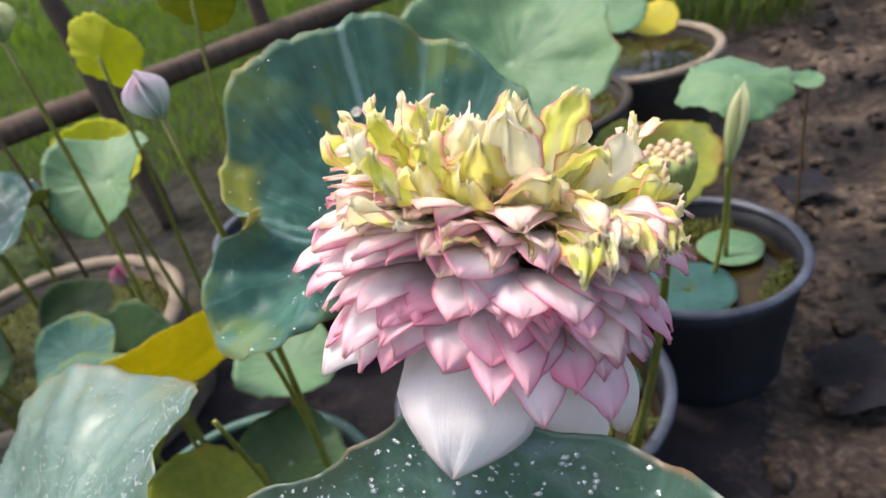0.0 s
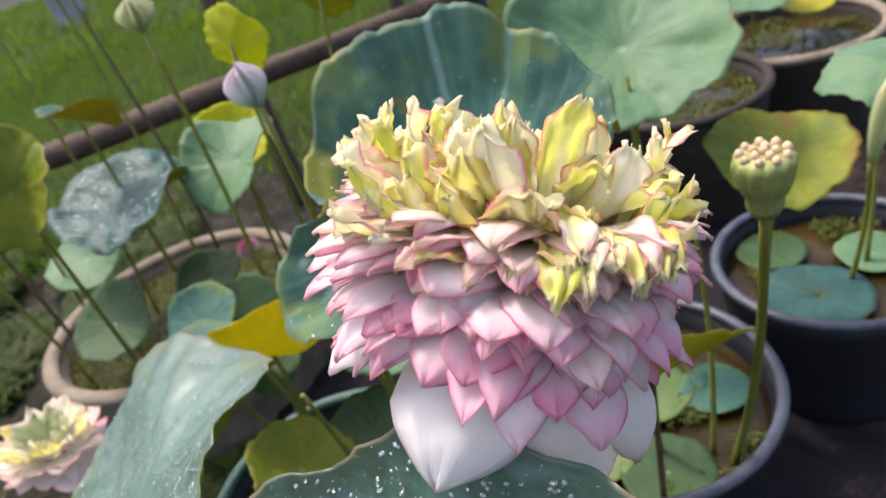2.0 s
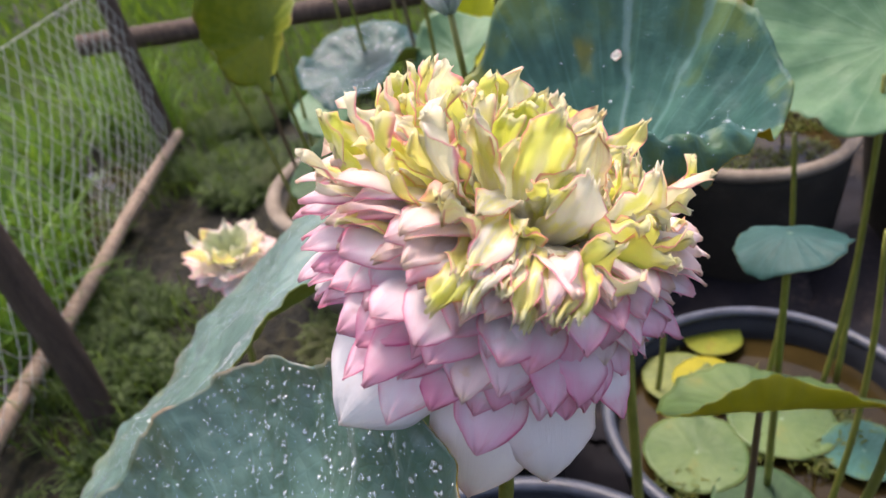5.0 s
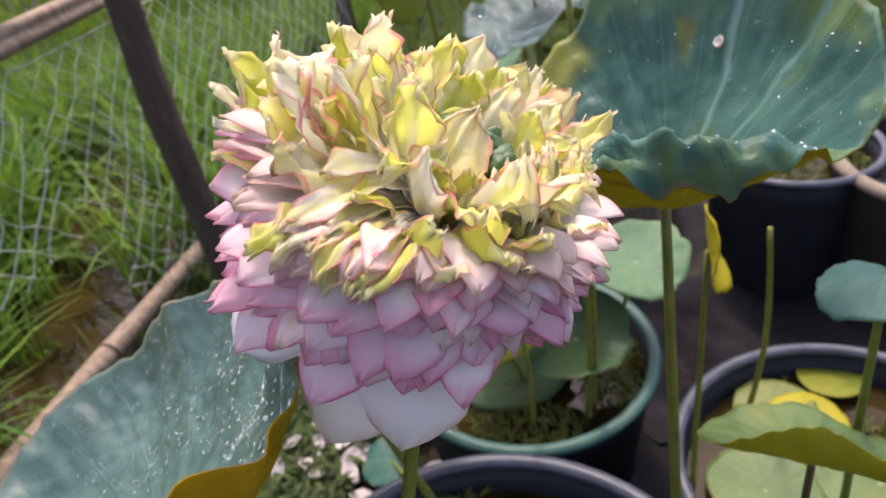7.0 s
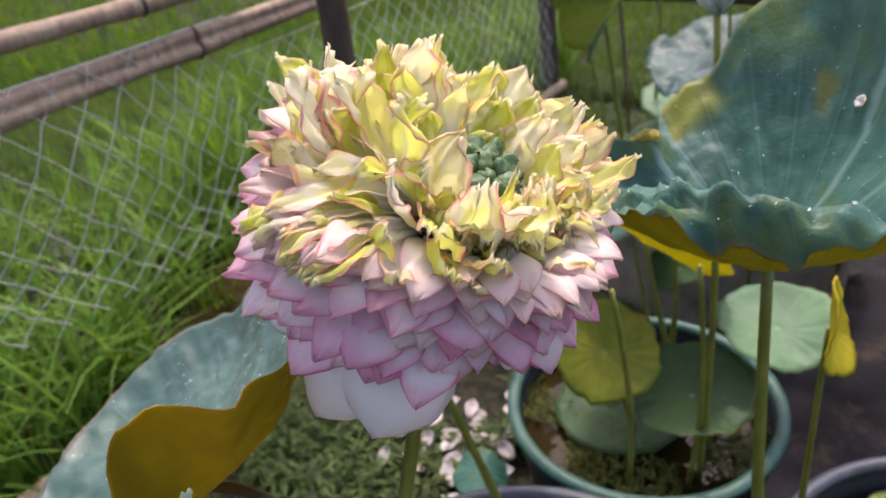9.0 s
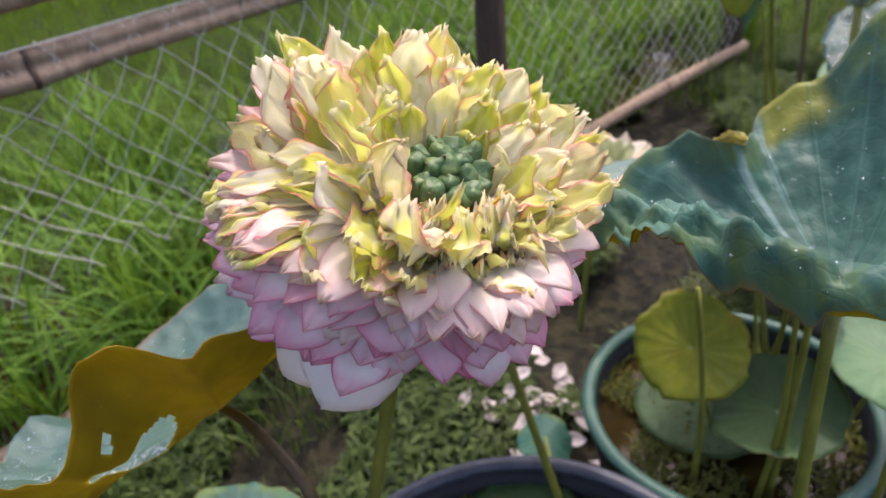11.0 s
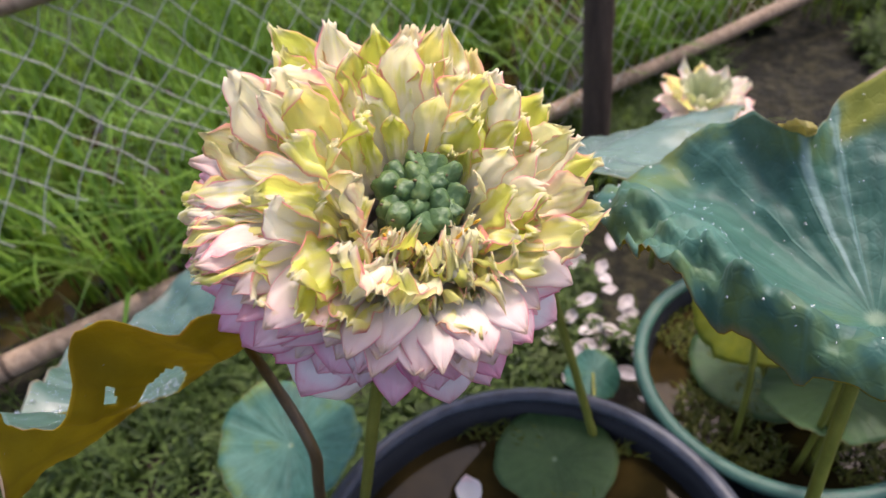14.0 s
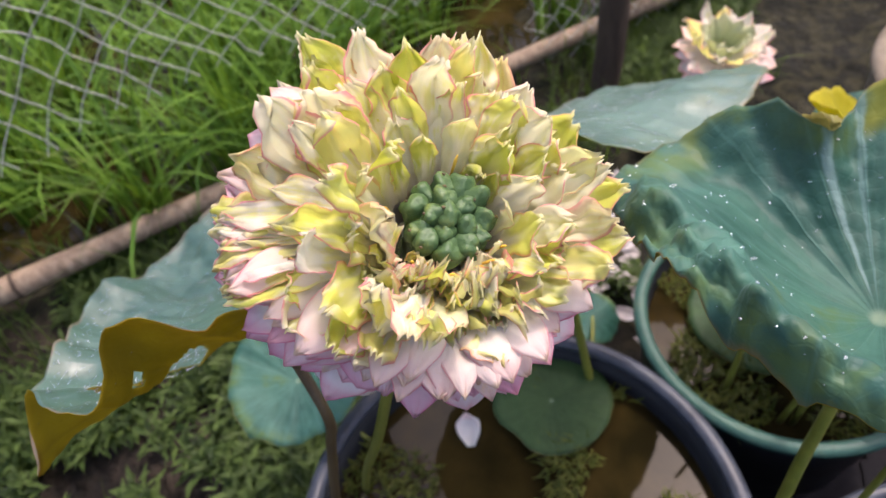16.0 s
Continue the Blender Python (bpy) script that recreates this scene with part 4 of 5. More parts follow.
lotus_leaf("yellowing lotus leaf seen from below", (-0.577, 0.743, 0.570), (-0.25, 0.66, 0.65), 0.132, (-0.52, 0.78, 0.25), cup=0.25, waves=((2, 0.16, 0.5), (5, 0.04, 0.9)), ragged=0.10, top=M_LEAF_YELLOW, under=M_LEAF_YELLOW, seed=6.6)
ob, p, rot = lotus_leaf("shiny wet lotus leaf beaded with rain", (-1.075, 1.205, 0.668), (0.05, -0.14, 1), 0.172, (-1.1, 1.25, 0.25), cup=0.12, waves=((2, 0.16, 0.5), (3, 0.12, 0.2), (7, 0.03, 0.6)), ragged=0.10, folds=0.10, top=M_LEAF_SHINY, under=M_UNDER_GREEN, seed=7.7)
droplets(ob, p, rot, 900, 7, (0.0010, 0.0042))
lotus_leaf("pale folded lotus leaf with a yellow half", (-0.80, 1.25, 0.70), (-0.1, -0.5, 0.85), 0.12, (-0.8, 1.3, 0.25), cup=0.2, waves=((2, 0.34, 0.5), (5, 0.06, 0.2)), ragged=0.12, top=M_LEAF_LIGHT, under=M_LEAF_YELLOW, seed=9.7)
lotus_leaf("upright yellow lotus leaf", (-0.72, 1.29, 0.93), (0.2, 0.9, 0.1), 0.075, (-0.75, 1.3, 0.25), ragged=0.14, cup=0.3, top=M_LEAF_LEMON, under=M_LEAF_LEMON, seed=10.7)
lotus_leaf("hanging yellow-green lotus leaf", (-0.61, 1.55, 0.95), (0.1, 0.9, 0.3), 0.09, (-0.7, 1.5, 0.25), ragged=0.14, cup=0.3, top=M_LEAF_YG, under=M_LEAF_YG, seed=11.7)
lotus_leaf("yellow-green lotus leaf with a brown torn edge", (-0.955, 0.85, 0.87), (0.2, -0.9, 0.3), 0.108, (-1.1, 1.0, 0.25), ragged=0.16, cup=0.3, waves=((2, 0.42, 0.9), (3, 0.1, 0.2)), top=M_LEAF_YG, under=M_LEAF, seed=12.7)
lotus_leaf("yellow-green lotus leaf behind the seed pod", (0.245, 1.04, 0.63), (0.1, -0.30, 0.9), 0.105, (0.2, 1.0, 0.25), cup=0.2, waves=((2, 0.15, 0.3),), ragged=0.1, top=M_LEAF_YG, under=M_LEAF_YG, seed=13.7)
lotus_leaf("flat pale green lotus leaf", (0.475, 1.32, 0.64), (0.0, -0.25, 1), 0.105, (0.44, 1.25, 0.25), cup=-0.28, waves=((3, 0.14, 0.5), (5, 0.06, 0.0)), ragged=0.14, folds=0.08, top=M_LEAF_LIGHT, under=M_UNDER_GREEN, seed=14.7)
lotus_leaf("small green lotus leaf curled over the rim of the tub", (-0.524, 0.402, 0.223), (0.2, 0.1, 1), 0.050, (-0.30, 0.42, 0.22), cup=-0.25, waves=((2, 0.25, 0.6),), ragged=0.08, top=M_LEAF, under=M_UNDER_GREEN, stem_r=0.0035, seed=19.7)
lotus_leaf("tiny pale lotus leaf on a brown stalk", (0.70, 1.5, 0.52), (0.0, -0.3, 1), 0.032, (0.70, 1.5, 0.0), cup=0.1, ragged=0.1, top=M_LEAF_LIGHT, under=M_UNDER_GREEN, stem=M_STEM_BROWN, stem_r=0.004, seed=18.7)
lotus_leaf("small teal lotus leaf held over the tub", (0.024, 0.734, 0.752), (-0.2, 0.1, 1), 0.058, (0.02, 0.80, 0.25), cup=-0.30, waves=((2, 0.12, 0.4), (5, 0.05, 0.2)), ragged=0.06, top=M_LEAF_TEAL, under=M_LEAF_TEAL, seed=15.7)
lotus_leaf("green lotus leaf with a yellow underside", (0.030, 0.665, 0.560), (-0.30, 0.44, 0.85), 0.108, (0.02, 0.70, 0.25), cup=0.10, waves=((2, 0.14, 1.9),), lobes=((-70, 50, 0.26, -0.26, 0.0), (100, 30, 0.0, -0.12, 0.0), (0, 30, 0.0, 0.25, 0.0)), ragged=0.12, top=M_LEAF_POND, under=M_LEAF_YELLOW, stem=M_STEM_BROWN, seed=16.7)


lotus_leaf("yellow lotus leaf behind the folded one", (-0.88, 1.38, 0.69), (0.2, -0.75, 0.6), 0.095, (-0.92, 1.40, 0.25), cup=0.2, waves=((2, 0.2, 1.5),), ragged=0.1, top=M_LEAF_LEMON, under=M_LEAF_LEMON, seed=21.7)
lotus_leaf("dark lotus leaf with a brown underside", (-1.12, 1.24, 0.86), (0.1, 0.5, 0.8), 0.085, (-1.15, 1.3, 0.25), cup=0.2, waves=((2, 0.25, 0.4),), ragged=0.1, top=M_LEAF, under=M_UNDER, seed=22.7)
for label, at_, nrm, R_, foot, tp, un, sd in (
        ("teal lotus leaf with a curled edge", (-0.725, 0.79, 0.52), (-0.1, -0.2, 0.95), 0.093, (-0.64, 0.80, 0.25), M_LEAF, M_UNDER_GREEN, 46),
        ("dull green lotus leaf low in the tub", (-0.42, 0.74, 0.37), (0.1, -0.2, 0.9), 0.095, (-0.42, 0.78, 0.25), M_LEAF_MID, M_UNDER_GREEN, 47),
        ("grey-green lotus leaf over the basin edge", (-0.80, 1.02, 0.42), (0.0, -0.5, 0.8), 0.11, (-0.95, 1.15, 0.25), M_LEAF_MID, M_UNDER_GREEN, 49),
        ("green lotus leaf over the concrete basin", (-1.12, 1.02, 0.46), (0.0, -0.5, 0.8), 0.10, (-1.15, 1.10, 0.25), M_LEAF_MID, M_UNDER_GREEN, 50),
        ("pale green lotus leaf over the basin", (-1.40, 1.30, 0.48), (0.1, -0.4, 0.8), 0.11, (-1.40, 1.32, 0.25), M_LEAF_LIGHT, M_UNDER_GREEN, 51),
        ("small yellow lotus leaf held upright", (-0.150, 0.715, 0.70), (0.60, 0.55, 0.2), 0.050, (-0.15, 0.72, 0.25), M_LEAF_YELLOW, M_LEAF_YELLOW, 31),
        ("small pale green lotus leaf over the water", (-0.43, 0.89, 0.45), (0.15, -0.15, 1), 0.088, (-0.46, 0.86, 0.25), M_LEAF_LIGHT, M_UNDER_GREEN, 32),
        ("yellow-green lotus leaf leaning over the green-rimmed tub", (-0.50, 0.63, 0.435), (0.6, -0.1, 0.7), 0.085, (-0.50, 0.68, 0.25), M_LEAF_YG, M_UNDER_GREEN, 34),
        ("small green lotus leaf in the shade of others", (-0.63, 0.84, 0.46), (0.1, -0.5, 0.8), 0.055, (-0.6, 0.8, 0.25), M_LEAF_MID, M_UNDER_GREEN, 36),
        ("green lotus leaf over the concrete basin", (-1.0, 1.22, 0.42), (0.1, -0.3, 0.9), 0.085, (-1.02, 1.25, 0.25), M_LEAF_MID, M_UNDER_GREEN, 38),
        ("blue-green lotus leaf with a curled edge", (-0.86, 0.98, 0.47), (0.0, -0.4, 0.9), 0.085, (-0.95, 1.1, 0.25), M_LEAF, M_UNDER_GREEN, 39),
        ("green lotus leaf low over the concrete basin", (-1.25, 1.12, 0.40), (0.1, -0.3, 0.9), 0.09, (-1.25, 1.15, 0.25), M_LEAF_MID, M_UNDER_GREEN, 40),
        ("broad green lotus leaf held just above the tub", (-0.235, -0.03, 0.36), (0.15, 0.1, 1), 0.105, (-0.20, 0.10, 0.22), M_LEAF, M_UNDER_GREEN, 41),
        ("broad green lotus leaf over the concrete basin", (-0.28, 1.75, 0.52), (0.1, -0.3, 0.9), 0.13, (-0.25, 1.8, 0.25), M_LEAF_MID, M_UNDER_GREEN, 42),
        ("green lotus leaf in the far basin", (0.42, 2.38, 0.50), (0.0, -0.4, 0.9), 0.13, (0.42, 2.4, 0.25), M_LEAF_LIGHT, M_UNDER_GREEN, 43),
        ("green lotus leaf in the far basin", (0.58, 2.45, 0.42), (0.0, -0.3, 0.9), 0.10, (0.58, 2.45, 0.25), M_LEAF_YELLOW, M_UNDER_GREEN, 44)):
    lotus_leaf(label, at_, nrm, R_, foot, cup=0.15, waves=((2, 0.12, sd * 0.7), (3, 0.06, sd * 1.1)), top=tp, under=un, seed=float(sd), rings=10, segs=72, stem_r=0.0038, ragged=0.09)


def stalk(foot, top_, label, mat=None, r=0.0045, bow=(0.012, 0.008, 0)):
    v, f = tube(bend(Vector((0, 0, 0)), Vector(top_) - Vector(foot), bow, 14), [r * (1.25 - 0.4 * i / 13) for i in range(14)], 8, 0.06)
    ob = mesh_object("lotus_stalk", v, f, mat or M_STEM)
    ob.location = foot
    tagged(ob, label, "stalk", "bare lotus stalks")


for x, y, dx, dy, zt, m in ((-1.45, 1.17, -0.13, -0.02, 1.15, M_STEM_BROWN), (-1.43, 1.22, -0.05, 0.05, 1.2, M_STEM), (-1.33, 1.34, -0.06, 0.08, 1.2, M_STEM), (-1.18, 1.42, -0.04, 0.05, 1.2, M_STEM),
                            (-1.00, 1.30, -0.06, 0.03, 1.1, M_STEM_BROWN), (-1.36, 1.07, -0.06, -0.07, 0.8, M_STEM)):
    stalk((x, y, 0.22), (x + dx, y + dy, zt), "thin bare lotus stalk rising from the basin", m)
for x, y, dx, dy, zt in ((-0.05, 1.02, 0.0, 0.0, 0.72), (0.03, 1.05, 0.01, 0.0, 0.80), (0.10, 0.80, 0.0, 0.02, 0.72), (-0.40, 0.62, -0.01, -0.02, 0.62), (-0.36, 0.70, 0.0, 0.0, 0.66), (-0.60, 0.80, 0.0, 0.0, 0.60), (-0.20, 0.90, 0.0, 0.0, 0.62)):
    stalk((x, y, 0.22), (x + dx, y + dy, zt), "slender olive lotus stalk standing in the tub", None, 0.004)


def water_weed(x, y, r, n, seed, keep=0.0, label="small floating weed on the dark water", level=WATER_Z - 0.002):
    rg = np.random.default_rng(seed)
    out = []
    while len(out) < n:
        a, q = rg.uniform(0, 6.283), math.sqrt(rg.uniform(0, 1)) * r
        px, py = x + q * math.cos(a), y + q * math.sin(a)
        if noise.noise((px * 9, py * 9, seed)) > keep:
            out.append((px, py, level))
    blades("water_weed", out, M_SCUM, label, (0.008, 0.024), (0.004, 0.009), (0.9, 1.3), seed, 2, "water weed")


water_weed(-1.225, 1.318, 0.315, 7500, 51, -0.45, level=0.242)
water_weed(-0.518, 0.702, 0.21, 2200, 52, -0.1)
water_weed(-0.113, 0.338, 0.28, 1500, 53, 0.2)
water_weed(-0.022, 0.908, 0.22, 900, 54, 0.1)
water_weed(0.375, 1.236, 0.19, 800, 55, 0.1)
water_weed(-0.60, 1.57, 0.16, 900, 59, -0.5, level=0.302)
water_weed(0.14, 2.02, 0.23, 1500, 57, -0.2, level=0.322)
water_weed(0.53, 2.45, 0.25, 1500, 58, -0.2, level=0.282)
water_weed(-0.33, 1.75, 0.21, 1500, 56, -0.2, level=0.302)


def floating(label, x, y, R, seed, top=M_LEAF_MID, z=WATER_Z):
    lotus_leaf(label, (x, y, z + 0.006), (0, 0, 1), R, (x + 0.02, y + 0.01, z - 0.14), stem_r=0.003, cup=0.02, waves=((3, 0.015, seed),), lobes=((seed * 131 % 360, 20, 0.0, -0.08, 0.0),), ragged=0.04, pleat=0.004, bumpy=0.006, folds=0.02, top=top, seed=seed, rings=10, segs=90, name="floating_leaf", group="floating leaves")


for x, y, R, m, s in ((-0.09, 0.805, 0.080, M_LEAF_POND, 1), (0.03, 0.755, 0.075, M_LEAF_MID, 2), (0.00, 0.935, 0.085, M_LEAF_POND, 3), (-0.175, 0.945, 0.065, M_LEAF_OLIVE, 11), (-0.165, 1.075, 0.055, M_LEAF_YG, 14), (0.12, 0.93, 0.06, M_LEAF, 4), (-0.13, 0.96, 0.06, M_LEAF_YELLOW, 5),
                      (0.33, 1.16, 0.10, M_LEAF_SHINY, 6), (0.28, 1.32, 0.07, M_LEAF_MID, 12), (0.46, 1.28, 0.07, M_LEAF_LIGHT, 7), (-0.325, 0.352, 0.095, M_LEAF_MID, 8), (-0.55, 0.68, 0.12, M_LEAF_MID, 10)):
    floating("round green lotus leaf floating on the water", x, y, R, float(s), m)


# ---- petals ----
def petal_mesh(r0, z0, r1, z1, bulge, width, cup, ruffle, curl, seed, nu=16, nv=8, fold=0.0, point=1.0, thick=0.0004, hook=0.0, rag=0.05, crumple=0.0, tilt=0.0, side=0.0, widest=0.6, crease=0.0, along=0.5, blunt=0.02, fray=0.0):
    """A petal in its own frame: x runs outwards from the flower's axis, z along it, y across. Two faces, closed at the edges."""
    rng = random.Random(seed)
    ph = [rng.uniform(0, 6.28) for _ in range(5)]
    a, b = Vector((r0, 0, z0)), Vector((r1, 0, z1))
    chord = b - a
    n = Vector((-chord.z, 0, chord.x)).normalized()
    L = chord.length
    mid = a.lerp(b, along) + n * bulge * L
    twist = rng.uniform(-0.25, 0.25)
    lean = rng.choice((-1, 1))
    vs, uv = [], []
    for i in range(nu + 1):
        u = i / nu
        c = a * (1 - u) ** 2 + mid * 2 * u * (1 - u) + b * u * u
        t = ((mid - a) * (1 - u) + (b - mid) * u).normalized()
        nn = Vector((-t.z, 0, t.x))
        if u > 0.72:
            c += nn * curl * L * ((u - 0.72) / 0.28) ** 2
        sway = side * L * u * u
        if hook and u > 0.78:
            q = (u - 0.78) / 0.22
            c += nn * hook * q * q
            sway += lean * abs(hook) * 0.6 * q * q
        w = width / 2 * (0.30 + 0.70 * math.sin(min(1.0, u / widest) * math.pi / 2) ** 1.2)
        if u > widest:
            w *= max(blunt, 1 - ((u - widest) / (1 - widest)) ** (2.4 / point))
            if hook:
                w = max(w, 0.0011 * (1.25 - u) * 4)
        for j in range(nv + 1):
            v = j / nv * 2 - 1
            y = v * w * (1 + rag * u * noise.noise((u * 6 + seed, v * 1.2, seed * 0.7)) * 2 + 0.7 * rag * u * noise.noise((u * 17 + seed, v, 4.0))) + sway
            tear = fray * width * u ** 7 * (noise.noise((v * 2.6 + seed, 0.3, 8.0)) + 0.6 * noise.noise((v * 7 + seed, 0.7, 8.0)))
            d = cup * w * (1 - v * v) * -1.0
            d += ruffle * width * abs(v) ** 1.5 * u * (math.sin(u * 9 + ph[0] + v * 2) * 0.6 + math.sin(u * 17 + ph[1] - v * 3) * 0.35 + math.sin(u * 27 + ph[4] + v * 4) * 0.36)
            d += ruffle * width * 0.35 * u * math.sin(v * 7 + ph[2])
            d += ruffle * width * 0.9 * max(0.0, u - 0.55) * abs(v) * math.sin(u * 41 + ph[2] + v * 5)
            d += fold * w * abs(v)
            d += crease * width * u * (1 - u * 0.4) * (abs(math.sin(v * 4.2 + ph[3])) - 0.6)
            d += (twist + tilt) * v * w * u
            if crumple:
                d += crumple * width * u * (noise.noise((u * 3.5 + seed, v * 1.6, 1.0)) + 0.5 * noise.noise((u * 9 + seed, v * 4.5, 2.0)))
            vs.append(c + nn * d + Vector((0, y, 0)) + t * (ruffle * 0.12 * width * u * math.sin(v * 9 + ph[3]) + tear))
            uv.append((u, j / nv))
    m = nv + 1
    top = np.array([tuple(v) for v in vs])
    grid = top.reshape(nu + 1, m, 3)
    gu, gv = np.gradient(grid, axis=0), np.gradient(grid, axis=1)
    nrm = np.cross(gu, gv)
    nrm /= np.linalg.norm(nrm, axis=2, keepdims=True) + 1e-9
    low = (grid + nrm * thick).reshape(-1, 3)
    k = len(top)
    fs = []
    for i in range(nu):
        for j in range(nv):
            q = i * m + j
            fs.append((q, q + 1, q + m + 1, q + m))
            fs.append((k + q, k + q + m, k + q + m + 1, k + q + 1))
    ring = [i * m for i in range(nu + 1)] + [nu * m + j for j in range(1, m)] + [i * m + nv for i in range(nu - 1, -1, -1)] + list(range(nv - 1, 0, -1))
    for q in range(len(ring)):
        s, e = ring[q], ring[(q + 1) % len(ring)]
        fs.append((s, e, k + e, k + s))
    return np.concatenate([top, low]), fs, uv + uv


HEAD_AT = Vector((0.0055, 0.334, 1.034))
AXIS = Vector((0.302, 0.3646, 0.8808))
FLOWER = basis(AXIS, (0, -1, 0))


def place_petal(parent, mat, az, *shape, name="petal", **more):
    v, f, uv = petal_mesh(*shape, **more)
    ca, sa = math.cos(radians(az)), math.sin(radians(az))
    rz = np.array([[ca, -sa, 0], [sa, ca, 0], [0, 0, 1]])
    return mesh_object(name, v @ rz.T, f, mat, parent, uvs=uv)


def near_az(az, centre, width):
    d = (az - centre + 180) % 360 - 180
    return math.exp(-(d / width) ** 2)


def reach(az):
    """How far the flower's petals go out, way round by way round: it is fuller on one side."""
    return float(np.interp((az + 180) % 360 - 180, (-180, -145, -110, -85, -60, 0, 28, 45, 70, 90, 125, 150, 180), (0.090, 0.086, 0.092, 0.104, 0.116, 0.115, 0.113, 0.103, 0.090, 0.088, 0.088, 0.084, 0.090)))


def skirt_petal(parent, mat, az, r1, z1, z0, w, seed, rnd):
    """A broad smooth petal that arches out and turns down to a short point."""
    place_petal(parent, mat, az, 0.024, z0, r1, z1, rnd.uniform(0.18, 0.30), w * 0.90, -0.22 * rnd.uniform(0.2, 1.4), 0.03 * rnd.uniform(0.5, 1.6), rnd.uniform(-0.04, 0.02), seed,
                point=rnd.uniform(1.05, 1.5), rag=0.07, crumple=0.07, tilt=rnd.uniform(-0.30, 0.30), side=rnd.uniform(-0.09, 0.09), widest=rnd.uniform(0.58, 0.70), along=rnd.uniform(0.58, 0.72), nu=20, nv=10)


def open_flower():
    rnd = random.Random(21)
    ob = new("lotus_flower")
    ob.empty_display_size = 0.02
    ob.matrix_world = Matrix.Translation(HEAD_AT) @ FLOWER.to_4x4()
    tagged(ob, "fully open thousand-petalled lotus flower, pink skirt and yellow-green crown", "flower")
    seed = 100
    # crown, from the seed head outwards: count, share of the reach, tip z, bulge, width, cup, material
    crown = [
        (11, 0.34, 0.004, 0.10, 0.014, 0.30, M_GREENISH),
        (11, 0.47, 0.016, 0.02, 0.021, 0.30, M_YELLOW),
        (13, 0.60, 0.016, 0.02, 0.025, 0.28, M_YELLOW),
        (16, 0.74, 0.008, 0.04, 0.027, 0.26, M_YELLOW),
        (19, 0.86, -0.004, 0.06, 0.026, 0.22, M_YELLOW),
    ]
    for k, (n, share, z1, bulge, w, cup, mat) in enumerate(crown):
        for i in range(n):
            az = 360 * (i + rnd.uniform(-0.30, 0.30) + (k % 2) * 0.5) / n
            if k < 3 and -7 < (az + 180) % 360 - 180 < 13:
                continue
            low = min(1.0, near_az(az, 75, 38) + near_az(az, 130, 34))
            if k > 2 and rnd.random() < 0.55 * low:
                continue
            rr = reach(az) * share * (1 + rnd.uniform(-0.12, 0.03)) * (1 - (0.12 + 0.06 * k) * low)
            zz = z1 + rnd.uniform(-0.007, 0.005) - (0.014 if k < 4 else 0.006) * low - (0.010 * near_az(az, 30, 22) if k > 2 else 0.0)
            m = mat
            if k == 4 and rnd.random() < 0.25 + 0.5 * low:
                m = M_BLUSH if rnd.random() < low else M_CREAM
            if k in (1, 2) and rnd.random() < 0.3:
                m = M_GREENISH
            seed += 1
            place_petal(ob, m, az, 0.026, -0.030 - 0.003 * k, rr, zz, bulge * rnd.uniform(0.3, 1.4), w * rnd.uniform(0.70, 1.12), cup * rnd.uniform(0.3, 1.0), 0.17 * rnd.uniform(0.5, 1.8), rnd.uniform(-0.04, 0.06), seed,
                        point=rnd.uniform(0.5, 0.9), hook=rnd.choice((-1, 1, 1)) * rnd.uniform(0.002, 0.007) if rnd.random() < 0.6 else 0.0, rag=0.26, crumple=0.17, tilt=rnd.uniform(-0.5, 0.5), side=rnd.uniform(-0.10, 0.10), widest=rnd.uniform(0.58, 0.80), crease=0.07, blunt=rnd.uniform(0.10, 0.45), fray=0.20, nu=28, nv=14)
    # pink skirt, from the top ring down: count, share of the reach, base and tip z, width
    skirt = [
        (27, 0.97, -0.046, -0.017, 0.025),
        (28, 0.96, -0.048, -0.025, 0.028),
        (28, 0.97, -0.051, -0.036, 0.030),
        (27, 0.97, -0.055, -0.048, 0.031),
        (26, 0.95, -0.059, -0.062, 0.032),
        (25, 0.93, -0.062, -0.073, 0.033),
        (22, 0.88, -0.065, -0.085, 0.034),
    ]
    for k, (n, share, z0, z1, w) in enumerate(skirt):
        for i in range(n):
            az = 360 * (i + rnd.uniform(-0.36, 0.36) + (k % 2) * 0.5) / n
            rr = reach(az) * share * (1 + rnd.uniform(-0.09, 0.02))
            zz = z1 + rnd.uniform(-0.006, 0.006) + 0.010 * near_az(az, 95, 50)
            seed += 1
            m = M_BLUSH if rnd.random() < (0.9, 0.5, 0.2, 0.05, 0.0, 0.0, 0.0)[k] + 0.35 * (1 - k / 5) * near_az(az, 75, 50) else (M_ROSE if rnd.random() < (k - 2) / 6 else M_PINK)
            skirt_petal(ob, m, az, rr, zz, z0, w * rnd.uniform(0.85, 1.25), seed, rnd)
    # the petals that stand out one by one: way round, tip r and z, width
    lowest = ((-67, 0.098, -0.099, 0.034), (-48, 0.097, -0.101, 0.036), (-33, 0.099, -0.094, 0.034), (-7, 0.112, -0.092, 0.030), (-2, 0.115, -0.085, 0.031), (2, 0.107, -0.102, 0.034), (14, 0.103, -0.087, 0.034), (29, 0.097, -0.105, 0.036),
              (44, 0.095, -0.080, 0.033), (57, 0.091, -0.077, 0.034), (70, 0.093, -0.081, 0.032), (76, 0.084, -0.072, 0.032), (92, 0.091, -0.051, 0.032), (105, 0.082, -0.047, 0.034), (118, 0.089, -0.070, 0.034), (129, 0.088, -0.067, 0.034))
